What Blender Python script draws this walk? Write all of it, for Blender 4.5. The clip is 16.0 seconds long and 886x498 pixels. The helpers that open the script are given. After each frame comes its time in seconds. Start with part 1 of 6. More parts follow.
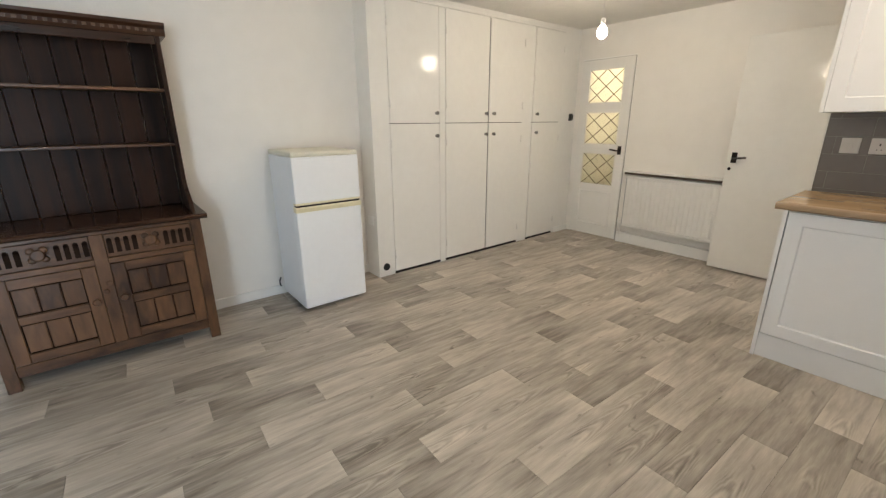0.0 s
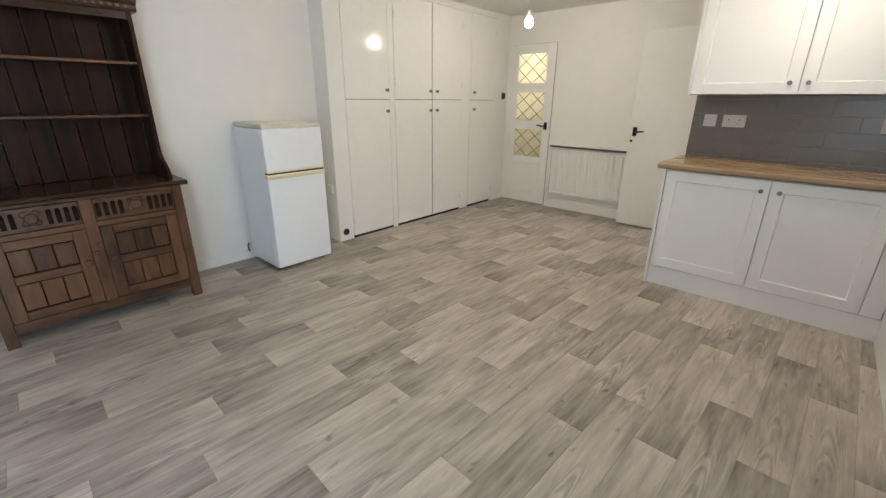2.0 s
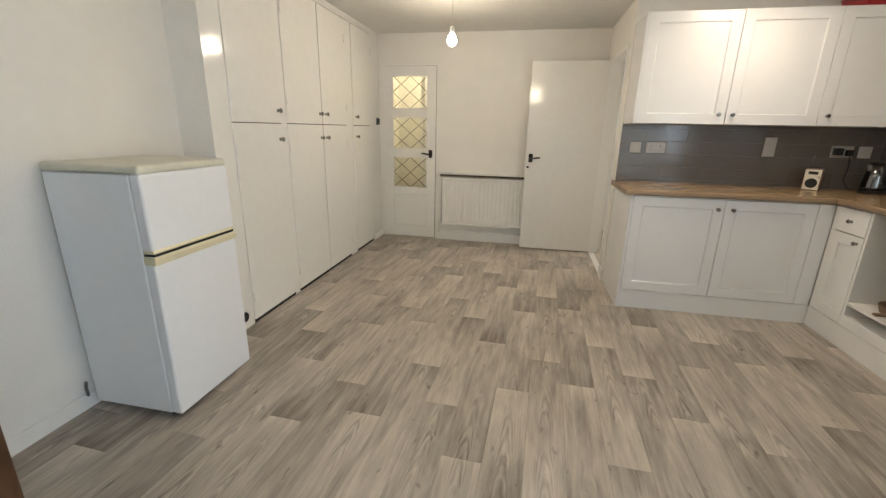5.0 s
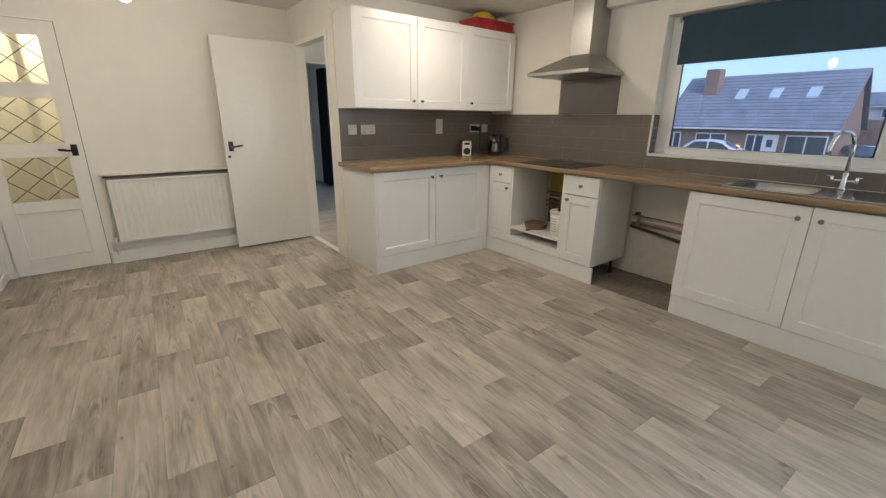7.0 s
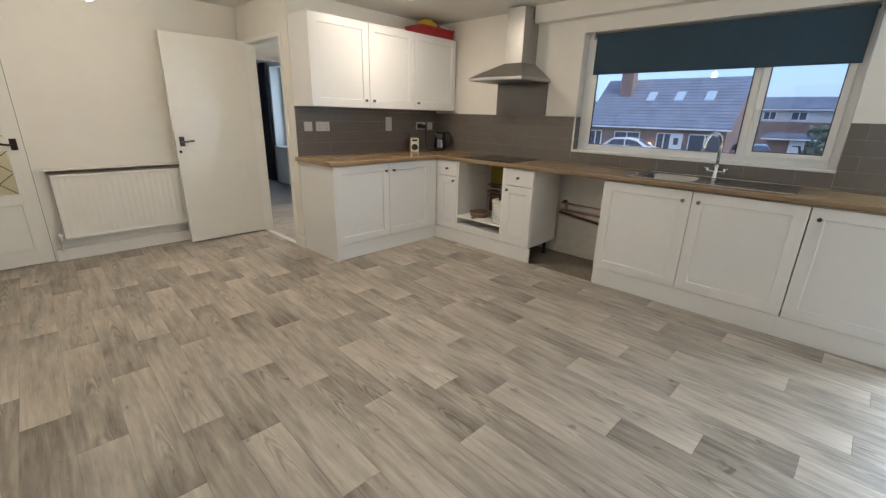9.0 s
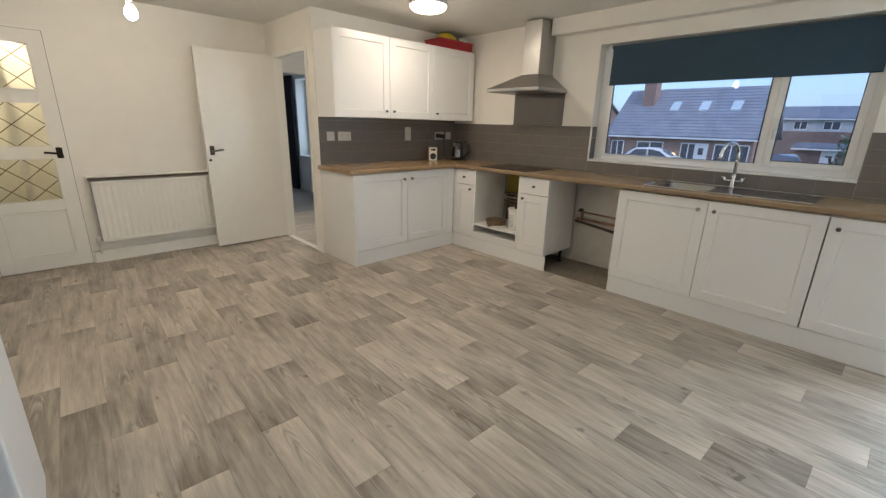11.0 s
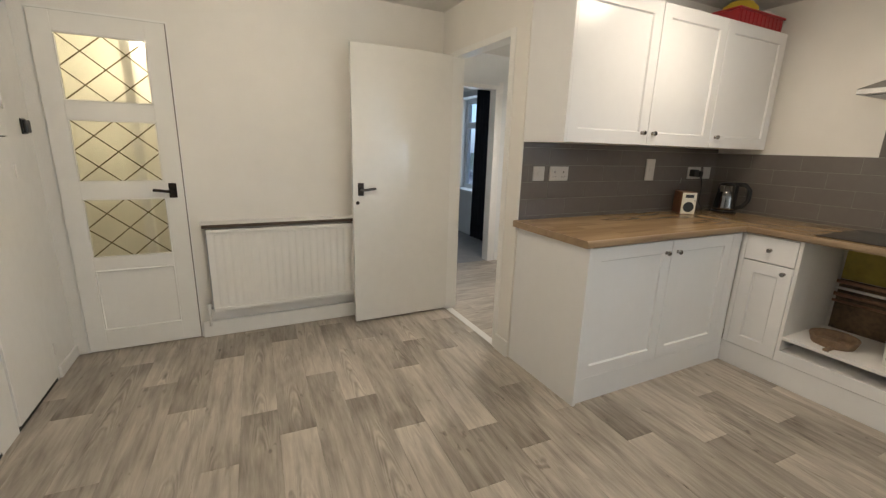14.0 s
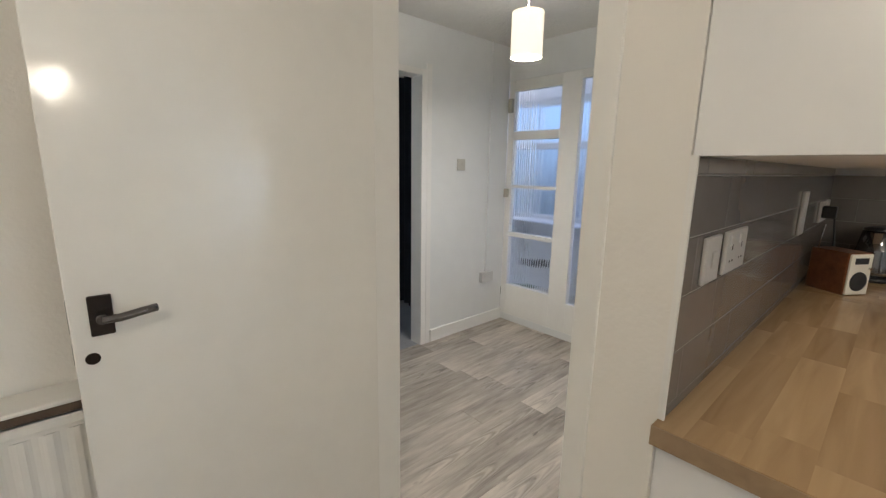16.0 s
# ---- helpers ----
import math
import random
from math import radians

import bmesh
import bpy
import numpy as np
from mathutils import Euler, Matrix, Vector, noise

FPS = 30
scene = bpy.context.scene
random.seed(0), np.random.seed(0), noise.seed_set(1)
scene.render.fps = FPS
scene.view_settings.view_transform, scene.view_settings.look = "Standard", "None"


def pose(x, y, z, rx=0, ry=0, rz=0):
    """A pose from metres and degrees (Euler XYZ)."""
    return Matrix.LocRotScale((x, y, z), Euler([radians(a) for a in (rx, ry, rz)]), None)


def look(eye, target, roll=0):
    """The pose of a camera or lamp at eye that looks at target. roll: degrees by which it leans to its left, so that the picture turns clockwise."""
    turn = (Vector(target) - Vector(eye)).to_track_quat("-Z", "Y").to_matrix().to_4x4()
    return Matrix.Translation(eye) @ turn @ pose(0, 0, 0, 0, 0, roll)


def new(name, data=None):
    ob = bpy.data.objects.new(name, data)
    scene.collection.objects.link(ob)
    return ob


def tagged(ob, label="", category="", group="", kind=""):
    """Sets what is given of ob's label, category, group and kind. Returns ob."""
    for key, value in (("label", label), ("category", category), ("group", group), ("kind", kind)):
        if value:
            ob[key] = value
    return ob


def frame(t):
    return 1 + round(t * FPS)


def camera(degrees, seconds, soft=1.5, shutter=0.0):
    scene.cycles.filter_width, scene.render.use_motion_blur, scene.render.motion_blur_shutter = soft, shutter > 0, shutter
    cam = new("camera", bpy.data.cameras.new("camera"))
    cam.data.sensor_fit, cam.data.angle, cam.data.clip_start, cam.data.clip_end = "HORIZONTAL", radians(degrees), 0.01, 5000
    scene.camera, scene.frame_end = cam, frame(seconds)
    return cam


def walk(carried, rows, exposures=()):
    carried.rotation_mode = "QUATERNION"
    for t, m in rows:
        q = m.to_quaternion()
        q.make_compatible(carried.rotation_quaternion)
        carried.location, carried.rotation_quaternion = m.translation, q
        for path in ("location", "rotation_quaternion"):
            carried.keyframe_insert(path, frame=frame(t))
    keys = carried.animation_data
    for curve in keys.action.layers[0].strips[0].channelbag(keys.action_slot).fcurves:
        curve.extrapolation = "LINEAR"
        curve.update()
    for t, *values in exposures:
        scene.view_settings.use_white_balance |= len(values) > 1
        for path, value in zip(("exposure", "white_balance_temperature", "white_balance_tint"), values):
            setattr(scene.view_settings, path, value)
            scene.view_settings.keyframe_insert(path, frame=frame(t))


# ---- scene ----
cam = camera(94.0, 16.0, 1.35)
PATH = [
    (0, (1.98, -0.6, 1.333), (0.488, 0.593, 0.74), -0.3),
    (0.5, (2.029, -0.817, 1.342), (0.654, 0.492, 0.71), -0.5),
    (1, (2.106, -0.913, 1.334), (0.801, 0.452, 0.675), -0.6),
    (1.5, (2.188, -0.995, 1.322), (0.916, 0.391, 0.642), -0.2),
    (2, (2.241, -1.059, 1.32), (0.983, 0.338, 0.638), 0.5),
    (2.5, (2.232, -1.076, 1.325), (0.99, 0.34, 0.653), 1.3),
    (3, (2.011, -1.089, 1.311), (0.81, 0.381, 0.683), 2.5),
    (5.5, (0.414, -0.902, 1.3), (0.449, 1.018, 0.74), 0.7),
    (6, (0.18, -0.791, 1.309), (0.678, 1.06, 0.737), 0.6),
    (6.5, (-0.049, -0.73, 1.303), (0.855, 0.954, 0.716), 0.4),
    (7, (-0.165, -0.791, 1.296), (1.002, 0.716, 0.69), 0.6),
    (7.5, (-0.289, -0.91, 1.322), (1.014, 0.471, 0.694), 1.0),
    (8, (-0.387, -0.952, 1.326), (0.989, 0.356, 0.696), 1.4),
    (10.5, (-0.602, -1.045, 1.315), (0.775, 0.281, 0.727), 1.6),
    (11, (-0.557, -1.062, 1.321), (0.77, 0.318, 0.744), 1.4),
    (11.5, (-0.583, -1.008, 1.347), (0.689, 0.428, 0.782), 1.6),
    (12, (-0.475, -0.825, 1.338), (0.698, 0.7, 0.793), 1.7),
    (12.5, (-0.326, -0.53, 1.335), (0.734, 1.086, 0.819), 1.8),
    (13, (-0.27, -0.122, 1.342), (0.682, 1.564, 0.842), 1.6),
    (13.5, (-0.189, 0.301, 1.329), (0.676, 2.038, 0.844), 1.4),
    (14, (-0.077, 0.76, 1.324), (0.791, 2.497, 0.844), 1.7),
    (14.5, (0.009, 1.224, 1.339), (0.986, 2.914, 0.904), 1.3),
    (15, (0.219, 1.681, 1.365), (1.296, 3.314, 0.952), 1.1),
    (15.5, (0.437, 2.12, 1.35), (1.626, 3.677, 0.948), 1.0),
    (16, (0.683, 2.532, 1.341), (2.001, 3.985, 0.953), 1.0),
]

# light and exposure, in one place
EXPOSURE = 0.86
SKY = 0.19
WARM = (1.0, 0.87, 0.72)
DOME_W, BULB_W, SECOND_W, HALL_W, LOBBY_W, DOOR_W, BEDROOM_W = 4.4, 6.6, 10.2, 11.0, 8.6, 38.0, 4.5
scene.view_settings.exposure = EXPOSURE
# the clip's own drift in brightness and white balance
DRIFT = [(0.0, 0.08, 6900, 11), (1.5, 0.05, 6600, 10), (3.0, 0.04, 6500, 10), (5.0, -0.02, 6950, 10), (8.0, -0.02, 6800, 10), (11.0, -0.04, 6880, 10), (13.0, -0.07, 7000, 11), (14.5, -0.09, 6750, 10), (16.0, -0.04, 6450, 10)]
walk(cam, [(t, look(eye, target, roll)) for t, eye, target, roll in PATH], [(t, EXPOSURE + e, k, m) for t, e, k, m in DRIFT])

# ---- world, daylight, lamps ----
world = bpy.data.worlds.new("dusk_sky")
scene.world = world
world.use_nodes = True
wn = world.node_tree.nodes
sky = wn.new("ShaderNodeTexSky")
sky.sky_type, sky.sun_disc = "NISHITA", False
sky.sun_elevation, sky.sun_rotation = radians(30), radians(200)
sky.air_density, sky.dust_density, sky.ozone_density = 1.0, 1.8, 8.0
wn["Background"].inputs["Strength"].default_value = SKY
dusk = wn.new("ShaderNodeVectorMath")
dusk.operation = "MULTIPLY"
dusk.inputs[1].default_value = (0.88, 1.0, 1.22)
world.node_tree.links.new(sky.outputs["Color"], dusk.inputs[0])
haze = wn.new("ShaderNodeMix")
haze.data_type = "RGBA"
haze.inputs[0].default_value = 0.5
haze.inputs[7].default_value = (1.6, 2.05, 2.9, 1)
world.node_tree.links.new(dusk.outputs[0], haze.inputs[6])
world.node_tree.links.new(haze.outputs[2], wn["Background"].inputs["Color"])

sun_data = bpy.data.lights.new("sun", "SUN")
sun_data.energy, sun_data.angle, sun_data.color = 0.6, radians(30), (1, 0.95, 0.9)
sun_ob = new("sun", sun_data)
sun_ob.rotation_euler = (radians(60), 0, radians(-20))


def lamp(name, kind, place, watts, color, size=0.05, turn=(0, 0, 0), size_y=None):
    data = bpy.data.lights.new(name, kind)
    data.energy, data.color = watts, color
    if kind == "POINT":
        data.shadow_soft_size = size
    else:
        data.shape, data.size = ("RECTANGLE", size) if size_y else ("DISK", size)
        if size_y:
            data.size_y = size_y
    ob = new(name, data)
    ob.location, ob.rotation_euler = place, [radians(a) for a in turn]
    return ob


lamp("dome_lamp", "AREA", (2.04, 1.89, 2.215), DOME_W, WARM, 0.24)
lamp("dome_lamp_side", "POINT", (2.04, 1.89, 2.235), DOME_W * 0.25, WARM, 0.03)
lamp("bulb_lamp", "POINT", (0.03, 2.51, 1.965), BULB_W, WARM, 0.03)
lamp("second_bulb_lamp", "POINT", (0.69, 0.49, 1.900), SECOND_W, WARM, 0.03)
# the drum shade lets the hall bulb out at its foot and its top
lamp("hall_lamp", "AREA", (2.33, 3.80, 1.850), HALL_W * 0.6, (1.0, 0.95, 0.88), 0.13)
lamp("hall_lamp_up", "AREA", (2.33, 3.80, 2.030), HALL_W * 0.4, (1.0, 0.95, 0.88), 0.13, (180, 0, 0))
lamp("lobby_lamp", "POINT", (-0.6, 4.75, 2.0), LOBBY_W, (1.0, 0.90, 0.72), 0.05)
# daylight fill from an unseen glazed back door, added beyond the base units
lamp("unseen_door_daylight", "AREA", (3.33, -2.15, 1.10), DOOR_W, (0.66, 0.82, 1.0), 1.75, (0, 90, 0), 0.80)
# daylight in the bedroom window's opening
lamp("bedroom_daylight", "AREA", (3.30, 6.25, 1.37), BEDROOM_W, (0.62, 0.80, 1.0), 1.25, (0, 90, 0), 1.05)


# ---- materials ----
def mat(name, color, rough=0.5, metal=0.0, noise_scale=0, vary=0.0, bump=0.0, bump_scale=None, coat=0.0, spread=(1, 1, 1), rvary=0.0):
    """A surface with two scales of variation and fine relief."""
    m = bpy.data.materials.new(name)
    m.use_nodes = True
    nt = m.node_tree
    n, l = nt.nodes, nt.links
    b = n["Principled BSDF"]
    b.inputs["Base Color"].default_value = (*color, 1)
    b.inputs["Roughness"].default_value, b.inputs["Metallic"].default_value = rough, metal
    b.inputs["Coat Weight"].default_value = coat
    if noise_scale:
        tc, mp = n.new("ShaderNodeTexCoord"), n.new("ShaderNodeMapping")
        mp.inputs["Scale"].default_value = spread
        l.new(tc.outputs["Object"], mp.inputs["Vector"])
        a = n.new("ShaderNodeTexNoise")
        a.inputs["Scale"].default_value, a.inputs["Detail"].default_value = noise_scale, 6
        l.new(mp.outputs["Vector"], a.inputs["Vector"])
        c = n.new("ShaderNodeTexNoise")
        c.inputs["Scale"].default_value, c.inputs["Detail"].default_value = noise_scale * 6, 4
        l.new(mp.outputs["Vector"], c.inputs["Vector"])
        add = n.new("ShaderNodeMath")
        add.operation = "ADD"
        l.new(a.outputs["Fac"], add.inputs[0])
        l.new(c.outputs["Fac"], add.inputs[1])
        r = n.new("ShaderNodeMapRange")
        r.inputs["From Min"].default_value, r.inputs["From Max"].default_value = 0.7, 1.3
        r.inputs["To Min"].default_value, r.inputs["To Max"].default_value = 1 - vary, 1 + vary
        l.new(add.outputs[0], r.inputs["Value"])
        mul = n.new("ShaderNodeVectorMath")
        mul.operation = "MULTIPLY"
        mul.inputs[0].default_value = color
        l.new(r.outputs["Result"], mul.inputs[1])
        l.new(mul.outputs[0], b.inputs["Base Color"])
        if rvary:
            rr = n.new("ShaderNodeMapRange")
            rr.inputs["To Min"].default_value, rr.inputs["To Max"].default_value = max(0.02, rough - rvary), rough + rvary
            l.new(a.outputs["Fac"], rr.inputs["Value"])
            l.new(rr.outputs["Result"], b.inputs["Roughness"])
    if bump:
        tc2, t = n.new("ShaderNodeTexCoord"), n.new("ShaderNodeTexNoise")
        t.inputs["Scale"].default_value, t.inputs["Detail"].default_value = bump_scale or 60, 4
        l.new(tc2.outputs["Object"], t.inputs["Vector"])
        bp = n.new("ShaderNodeBump")
        bp.inputs["Strength"].default_value, bp.inputs["Distance"].default_value = bump, 0.01
        l.new(t.outputs["Fac"], bp.inputs["Height"])
        l.new(bp.outputs["Normal"], b.inputs["Normal"])
    return m


def glow(name, color, strength):
    m = mat(name, color, 0.4)
    b = m.node_tree.nodes["Principled BSDF"]
    b.inputs["Emission Color"].default_value, b.inputs["Emission Strength"].default_value = (*color, 1), strength
    return m


def glassy(name, color=(1, 1, 1), rough=0.0):
    m = bpy.data.materials.new(name)
    m.use_nodes = True
    nt = m.node_tree
    b = nt.nodes["Principled BSDF"]
    b.inputs["Base Color"].default_value = (*color, 1)
    b.inputs["Transmission Weight"].default_value, b.inputs["Roughness"].default_value, b.inputs["IOR"].default_value = 1, rough, 1.45
    return m


def wood(name, dark, light, rough, along, ring=14.0, per_object=0.0, bump=0.15, coat=0.0, islands=False, contrast=(0.3, 0.7), fade=0.0, stretch=0.09):
    """Grain that runs along one axis, darker streaks, and a shade of its own for each piece."""
    m = bpy.data.materials.new(name)
    m.use_nodes = True
    n, l = m.node_tree.nodes, m.node_tree.links
    b = n["Principled BSDF"]
    b.inputs["Roughness"].default_value, b.inputs["Coat Weight"].default_value = rough, coat
    b.inputs["Coat Roughness"].default_value = 0.25
    tc, mp = n.new("ShaderNodeTexCoord"), n.new("ShaderNodeMapping")
    s = [ring, ring, ring]
    s["xyz".index(along)] = ring * stretch
    mp.inputs["Scale"].default_value = s
    l.new(tc.outputs["Object"], mp.inputs["Vector"])
    rnd_out = None
    if per_object:
        if islands:
            rnd_out = n.new("ShaderNodeNewGeometry").outputs["Random Per Island"]
        else:
            rnd_out = n.new("ShaderNodeObjectInfo").outputs["Random"]
        k = n.new("ShaderNodeMath")
        k.operation = "MULTIPLY"
        k.inputs[1].default_value = 97.0
        l.new(rnd_out, k.inputs[0])
        cx = n.new("ShaderNodeCombineXYZ")
        for i in range(3):
            l.new(k.outputs[0], cx.inputs[i])
        l.new(cx.outputs[0], mp.inputs["Location"])
    big, fine = n.new("ShaderNodeTexNoise"), n.new("ShaderNodeTexNoise")
    for t, sc, de, di in ((big, 0.55, 3, 1.2), (fine, 3.2, 8, 0.6)):
        t.inputs["Scale"].default_value, t.inputs["Detail"].default_value, t.inputs["Distortion"].default_value = sc, de, di
        l.new(mp.outputs["Vector"], t.inputs["Vector"])
    mix = n.new("ShaderNodeMix")
    mix.inputs[0].default_value = 0.5
    l.new(big.outputs["Fac"], mix.inputs[2])
    l.new(fine.outputs["Fac"], mix.inputs[3])
    val = mix.outputs[0]
    if per_object:
        sh = n.new("ShaderNodeMapRange")
        sh.inputs["To Min"].default_value, sh.inputs["To Max"].default_value = -per_object, per_object
        l.new(rnd_out, sh.inputs["Value"])
        ad = n.new("ShaderNodeMath")
        ad.operation = "ADD"
        l.new(val, ad.inputs[0])
        l.new(sh.outputs["Result"], ad.inputs[1])
        val = ad.outputs[0]
    if fade:
        sep, fd, ad2 = n.new("ShaderNodeSeparateXYZ"), n.new("ShaderNodeMapRange"), n.new("ShaderNodeMath")
        l.new(tc.outputs["Object"], sep.inputs[0])
        l.new(sep.outputs[1], fd.inputs["Value"])
        fd.inputs["To Min"].default_value, fd.inputs["To Max"].default_value = fade, -fade
        ad2.operation = "ADD"
        l.new(val, ad2.inputs[0])
        l.new(fd.outputs["Result"], ad2.inputs[1])
        val = ad2.outputs[0]
    ramp = n.new("ShaderNodeValToRGB")
    e = ramp.color_ramp.elements
    e[0].position, e[0].color, e[1].position, e[1].color = contrast[0], (*dark, 1), contrast[1], (*light, 1)
    l.new(val, ramp.inputs["Fac"])
    l.new(ramp.outputs["Color"], b.inputs["Base Color"])
    bp = n.new("ShaderNodeBump")
    bp.inputs["Strength"].default_value, bp.inputs["Distance"].default_value = bump, 0.003
    l.new(fine.outputs["Fac"], bp.inputs["Height"])
    l.new(bp.outputs["Normal"], b.inputs["Normal"])
    return m


def floor_plank(name, dark, light, fade):
    """Printed vinyl plank: long soft grain, arched rings along the middle of some planks, light and dark ends."""
    m = bpy.data.materials.new(name)
    m.use_nodes = True
    n, l = m.node_tree.nodes, m.node_tree.links

    def math_node(op, a, b=None, c=None):
        k = n.new("ShaderNodeMath")
        k.operation = op
        for i, v in enumerate((a, b, c)):
            if v is None:
                continue
            if isinstance(v, (int, float)):
                k.inputs[i].default_value = v
            else:
                l.new(v, k.inputs[i])
        return k.outputs[0]

    b = n["Principled BSDF"]
    tc, sep = n.new("ShaderNodeTexCoord"), n.new("ShaderNodeSeparateXYZ")
    l.new(tc.outputs["Object"], sep.inputs[0])
    rnd = n.new("ShaderNodeObjectInfo").outputs["Random"]
    seed = math_node("MULTIPLY", rnd, 91.0)
    x, y = sep.outputs[0], sep.outputs[1]

    def grain(sx, sy, scale, detail, dist):
        cx, t = n.new("ShaderNodeCombineXYZ"), n.new("ShaderNodeTexNoise")
        l.new(math_node("MULTIPLY", x, sx), cx.inputs[0])
        l.new(math_node("MULTIPLY_ADD", y, sy, seed), cx.inputs[1])
        l.new(seed, cx.inputs[2])
        l.new(cx.outputs[0], t.inputs["Vector"])
        t.inputs["Scale"].default_value, t.inputs["Detail"].default_value, t.inputs["Distortion"].default_value = scale, detail, dist
        return t.outputs["Fac"]

    broad = grain(7.0, 1.9, 1.0, 3, 1.0)
    streak = grain(26.0, 2.0, 1.0, 4, 0.7)
    fleck = grain(60.0, 7.0, 1.0, 3, 0.4)
    pores = grain(300.0, 12.0, 1.0, 2, 0.0)
    wob = grain(14.0, 5.0, 1.0, 3, 0.8)
    off = math_node("SUBTRACT", x, 0.084)
    arch = math_node("MULTIPLY_ADD", math_node("MULTIPLY", off, off), 3200.0, math_node("MULTIPLY", y, 15.0))
    ring = math_node("SINE", math_node("MULTIPLY", math_node("MULTIPLY_ADD", wob, 4.0, arch), 3.0))
    mask = n.new("ShaderNodeMapRange")
    mask.inputs["From Min"].default_value, mask.inputs["From Max"].default_value = 0.055, 0.015
    l.new(math_node("ABSOLUTE", off), mask.inputs["Value"])
    patch = n.new("ShaderNodeMapRange")
    patch.inputs["From Min"].default_value, patch.inputs["From Max"].default_value = 0.52, 0.60
    l.new(grain(2.0, 2.4, 1.0, 1, 0.0), patch.inputs["Value"])
    rings = math_node("MULTIPLY", math_node("MULTIPLY", ring, mask.outputs["Result"]), patch.outputs["Result"])
    knot = n.new("ShaderNodeMapRange")
    knot.inputs["From Min"].default_value, knot.inputs["From Max"].default_value = 0.68, 0.76
    l.new(grain(22.0, 9.0, 1.0, 2, 0.3), knot.inputs["Value"])
    val = math_node("MULTIPLY_ADD", rings, 0.10, math_node("MULTIPLY_ADD", rnd, 0.09, 0.455))
    for f, w in ((broad, 0.50), (streak, 0.54), (fleck, 0.32), (pores, 0.14)):
        val = math_node("MULTIPLY_ADD", math_node("SUBTRACT", f, 0.5), w, val)
    val = math_node("MULTIPLY_ADD", knot.outputs["Result"], -0.22, val)
    end = math_node("SUBTRACT", 0.5, y)
    val = math_node("MULTIPLY_ADD", end, fade * 0.35, val)
    val = math_node("MULTIPLY_ADD", math_node("POWER", math_node("ABSOLUTE", end), 3.0), math_node("MULTIPLY", math_node("SIGN", end), fade * 2.6), val)
    ramp = n.new("ShaderNodeValToRGB")
    e = ramp.color_ramp.elements
    e[0].position, e[0].color, e[1].position, e[1].color = 0.20, (*dark, 1), 0.82, (*light, 1)
    l.new(val, ramp.inputs["Fac"])
    l.new(ramp.outputs["Color"], b.inputs["Base Color"])
    l.new(math_node("MULTIPLY_ADD", streak, 0.12, 0.40), b.inputs["Roughness"])
    bp = n.new("ShaderNodeBump")
    bp.inputs["Strength"].default_value, bp.inputs["Distance"].default_value = 0.06, 0.003
    l.new(pores, bp.inputs["Height"])
    l.new(bp.outputs["Normal"], b.inputs["Normal"])
    return m


WALL = mat("wall_paint", (0.78, 0.755, 0.71), 0.6, 0, 1.2, 0.025, 0.12, 90)
HALLWALL = mat("hall_wall_paint", (0.74, 0.75, 0.74), 0.6, 0, 1.2, 0.025, 0.12, 90)
CEIL = mat("ceiling_artex", (0.72, 0.705, 0.665), 0.75, 0, 2.0, 0.03, 0.7, 45)
GLOSS = mat("gloss_paint", (0.80, 0.785, 0.745), 0.12, 0, 2.5, 0.02, 0.11, 14)
SATIN = mat("satin_paint", (0.80, 0.79, 0.76), 0.3, 0, 3, 0.02, 0.04, 20)
UNIT = mat("unit_foil_white", (0.80, 0.80, 0.80), 0.27, 0, 3, 0.012)
CARCASS = mat("unit_melamine", (0.80, 0.79, 0.77), 0.45, 0, 3, 0.02)
UPVC = mat("upvc_white", (0.80, 0.81, 0.82), 0.3, 0, 4, 0.02)
FLOORM = floor_plank("vinyl_plank", (0.165, 0.140, 0.114), (0.64, 0.572, 0.495), 0.26)
FLOORM2 = floor_plank("vinyl_plank_reversed", (0.165, 0.140, 0.114), (0.64, 0.572, 0.495), -0.26)
SEAM = mat("plank_seam", (0.20, 0.18, 0.15), 0.6, 0, 20, 0.1)
OAKTOP = wood("worktop_oak_block", (0.28, 0.175, 0.09), (0.47, 0.325, 0.18), 0.20, "x", 9.0, 0.11, 0.05, islands=True)
OAKTOPY = wood("worktop_oak_block_long", (0.28, 0.175, 0.09), (0.47, 0.325, 0.18), 0.17, "y", 9.0, 0.06, 0.05, islands=True)
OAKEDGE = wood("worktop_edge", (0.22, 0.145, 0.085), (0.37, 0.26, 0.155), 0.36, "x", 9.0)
DARKOAK = wood("dresser_oak_dark", (0.008, 0.0034, 0.0018), (0.044, 0.017, 0.0075), 0.42, "z", 7.0, 0.08, 0.2, 0.04)
MIDOAK = wood("dresser_oak_worn", (0.026, 0.010, 0.0045), (0.165, 0.078, 0.034), 0.36, "z", 8.0, 0.10, 0.3, 0.1, stretch=0.3)
MIDOAKY = wood("dresser_oak_rails", (0.026, 0.010, 0.0045), (0.165, 0.078, 0.034), 0.36, "y", 8.0, 0.08, 0.3, 0.1, stretch=0.3)
DARKOAKY = wood("dresser_oak_shelf", (0.014, 0.006, 0.0035), (0.07, 0.03, 0.015), 0.27, "y", 12.0, 0.06, 0.25, 0.15)
DARKOAK.node_tree.nodes["Principled BSDF"].inputs["Specular IOR Level"].default_value = 0.15
DARKOAK.node_tree.nodes["Principled BSDF"].inputs["Coat Weight"].default_value = 0.0
DARKOAKY.node_tree.nodes["Principled BSDF"].inputs["Specular IOR Level"].default_value = 0.35
# Shade in the carved flutes and panel recesses, painted as dark brown.
GROOVE = mat("carving_shade_brown", (0.016, 0.007, 0.003), 0.8, 0, 20, 0.2)
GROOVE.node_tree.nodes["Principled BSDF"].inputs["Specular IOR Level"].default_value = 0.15
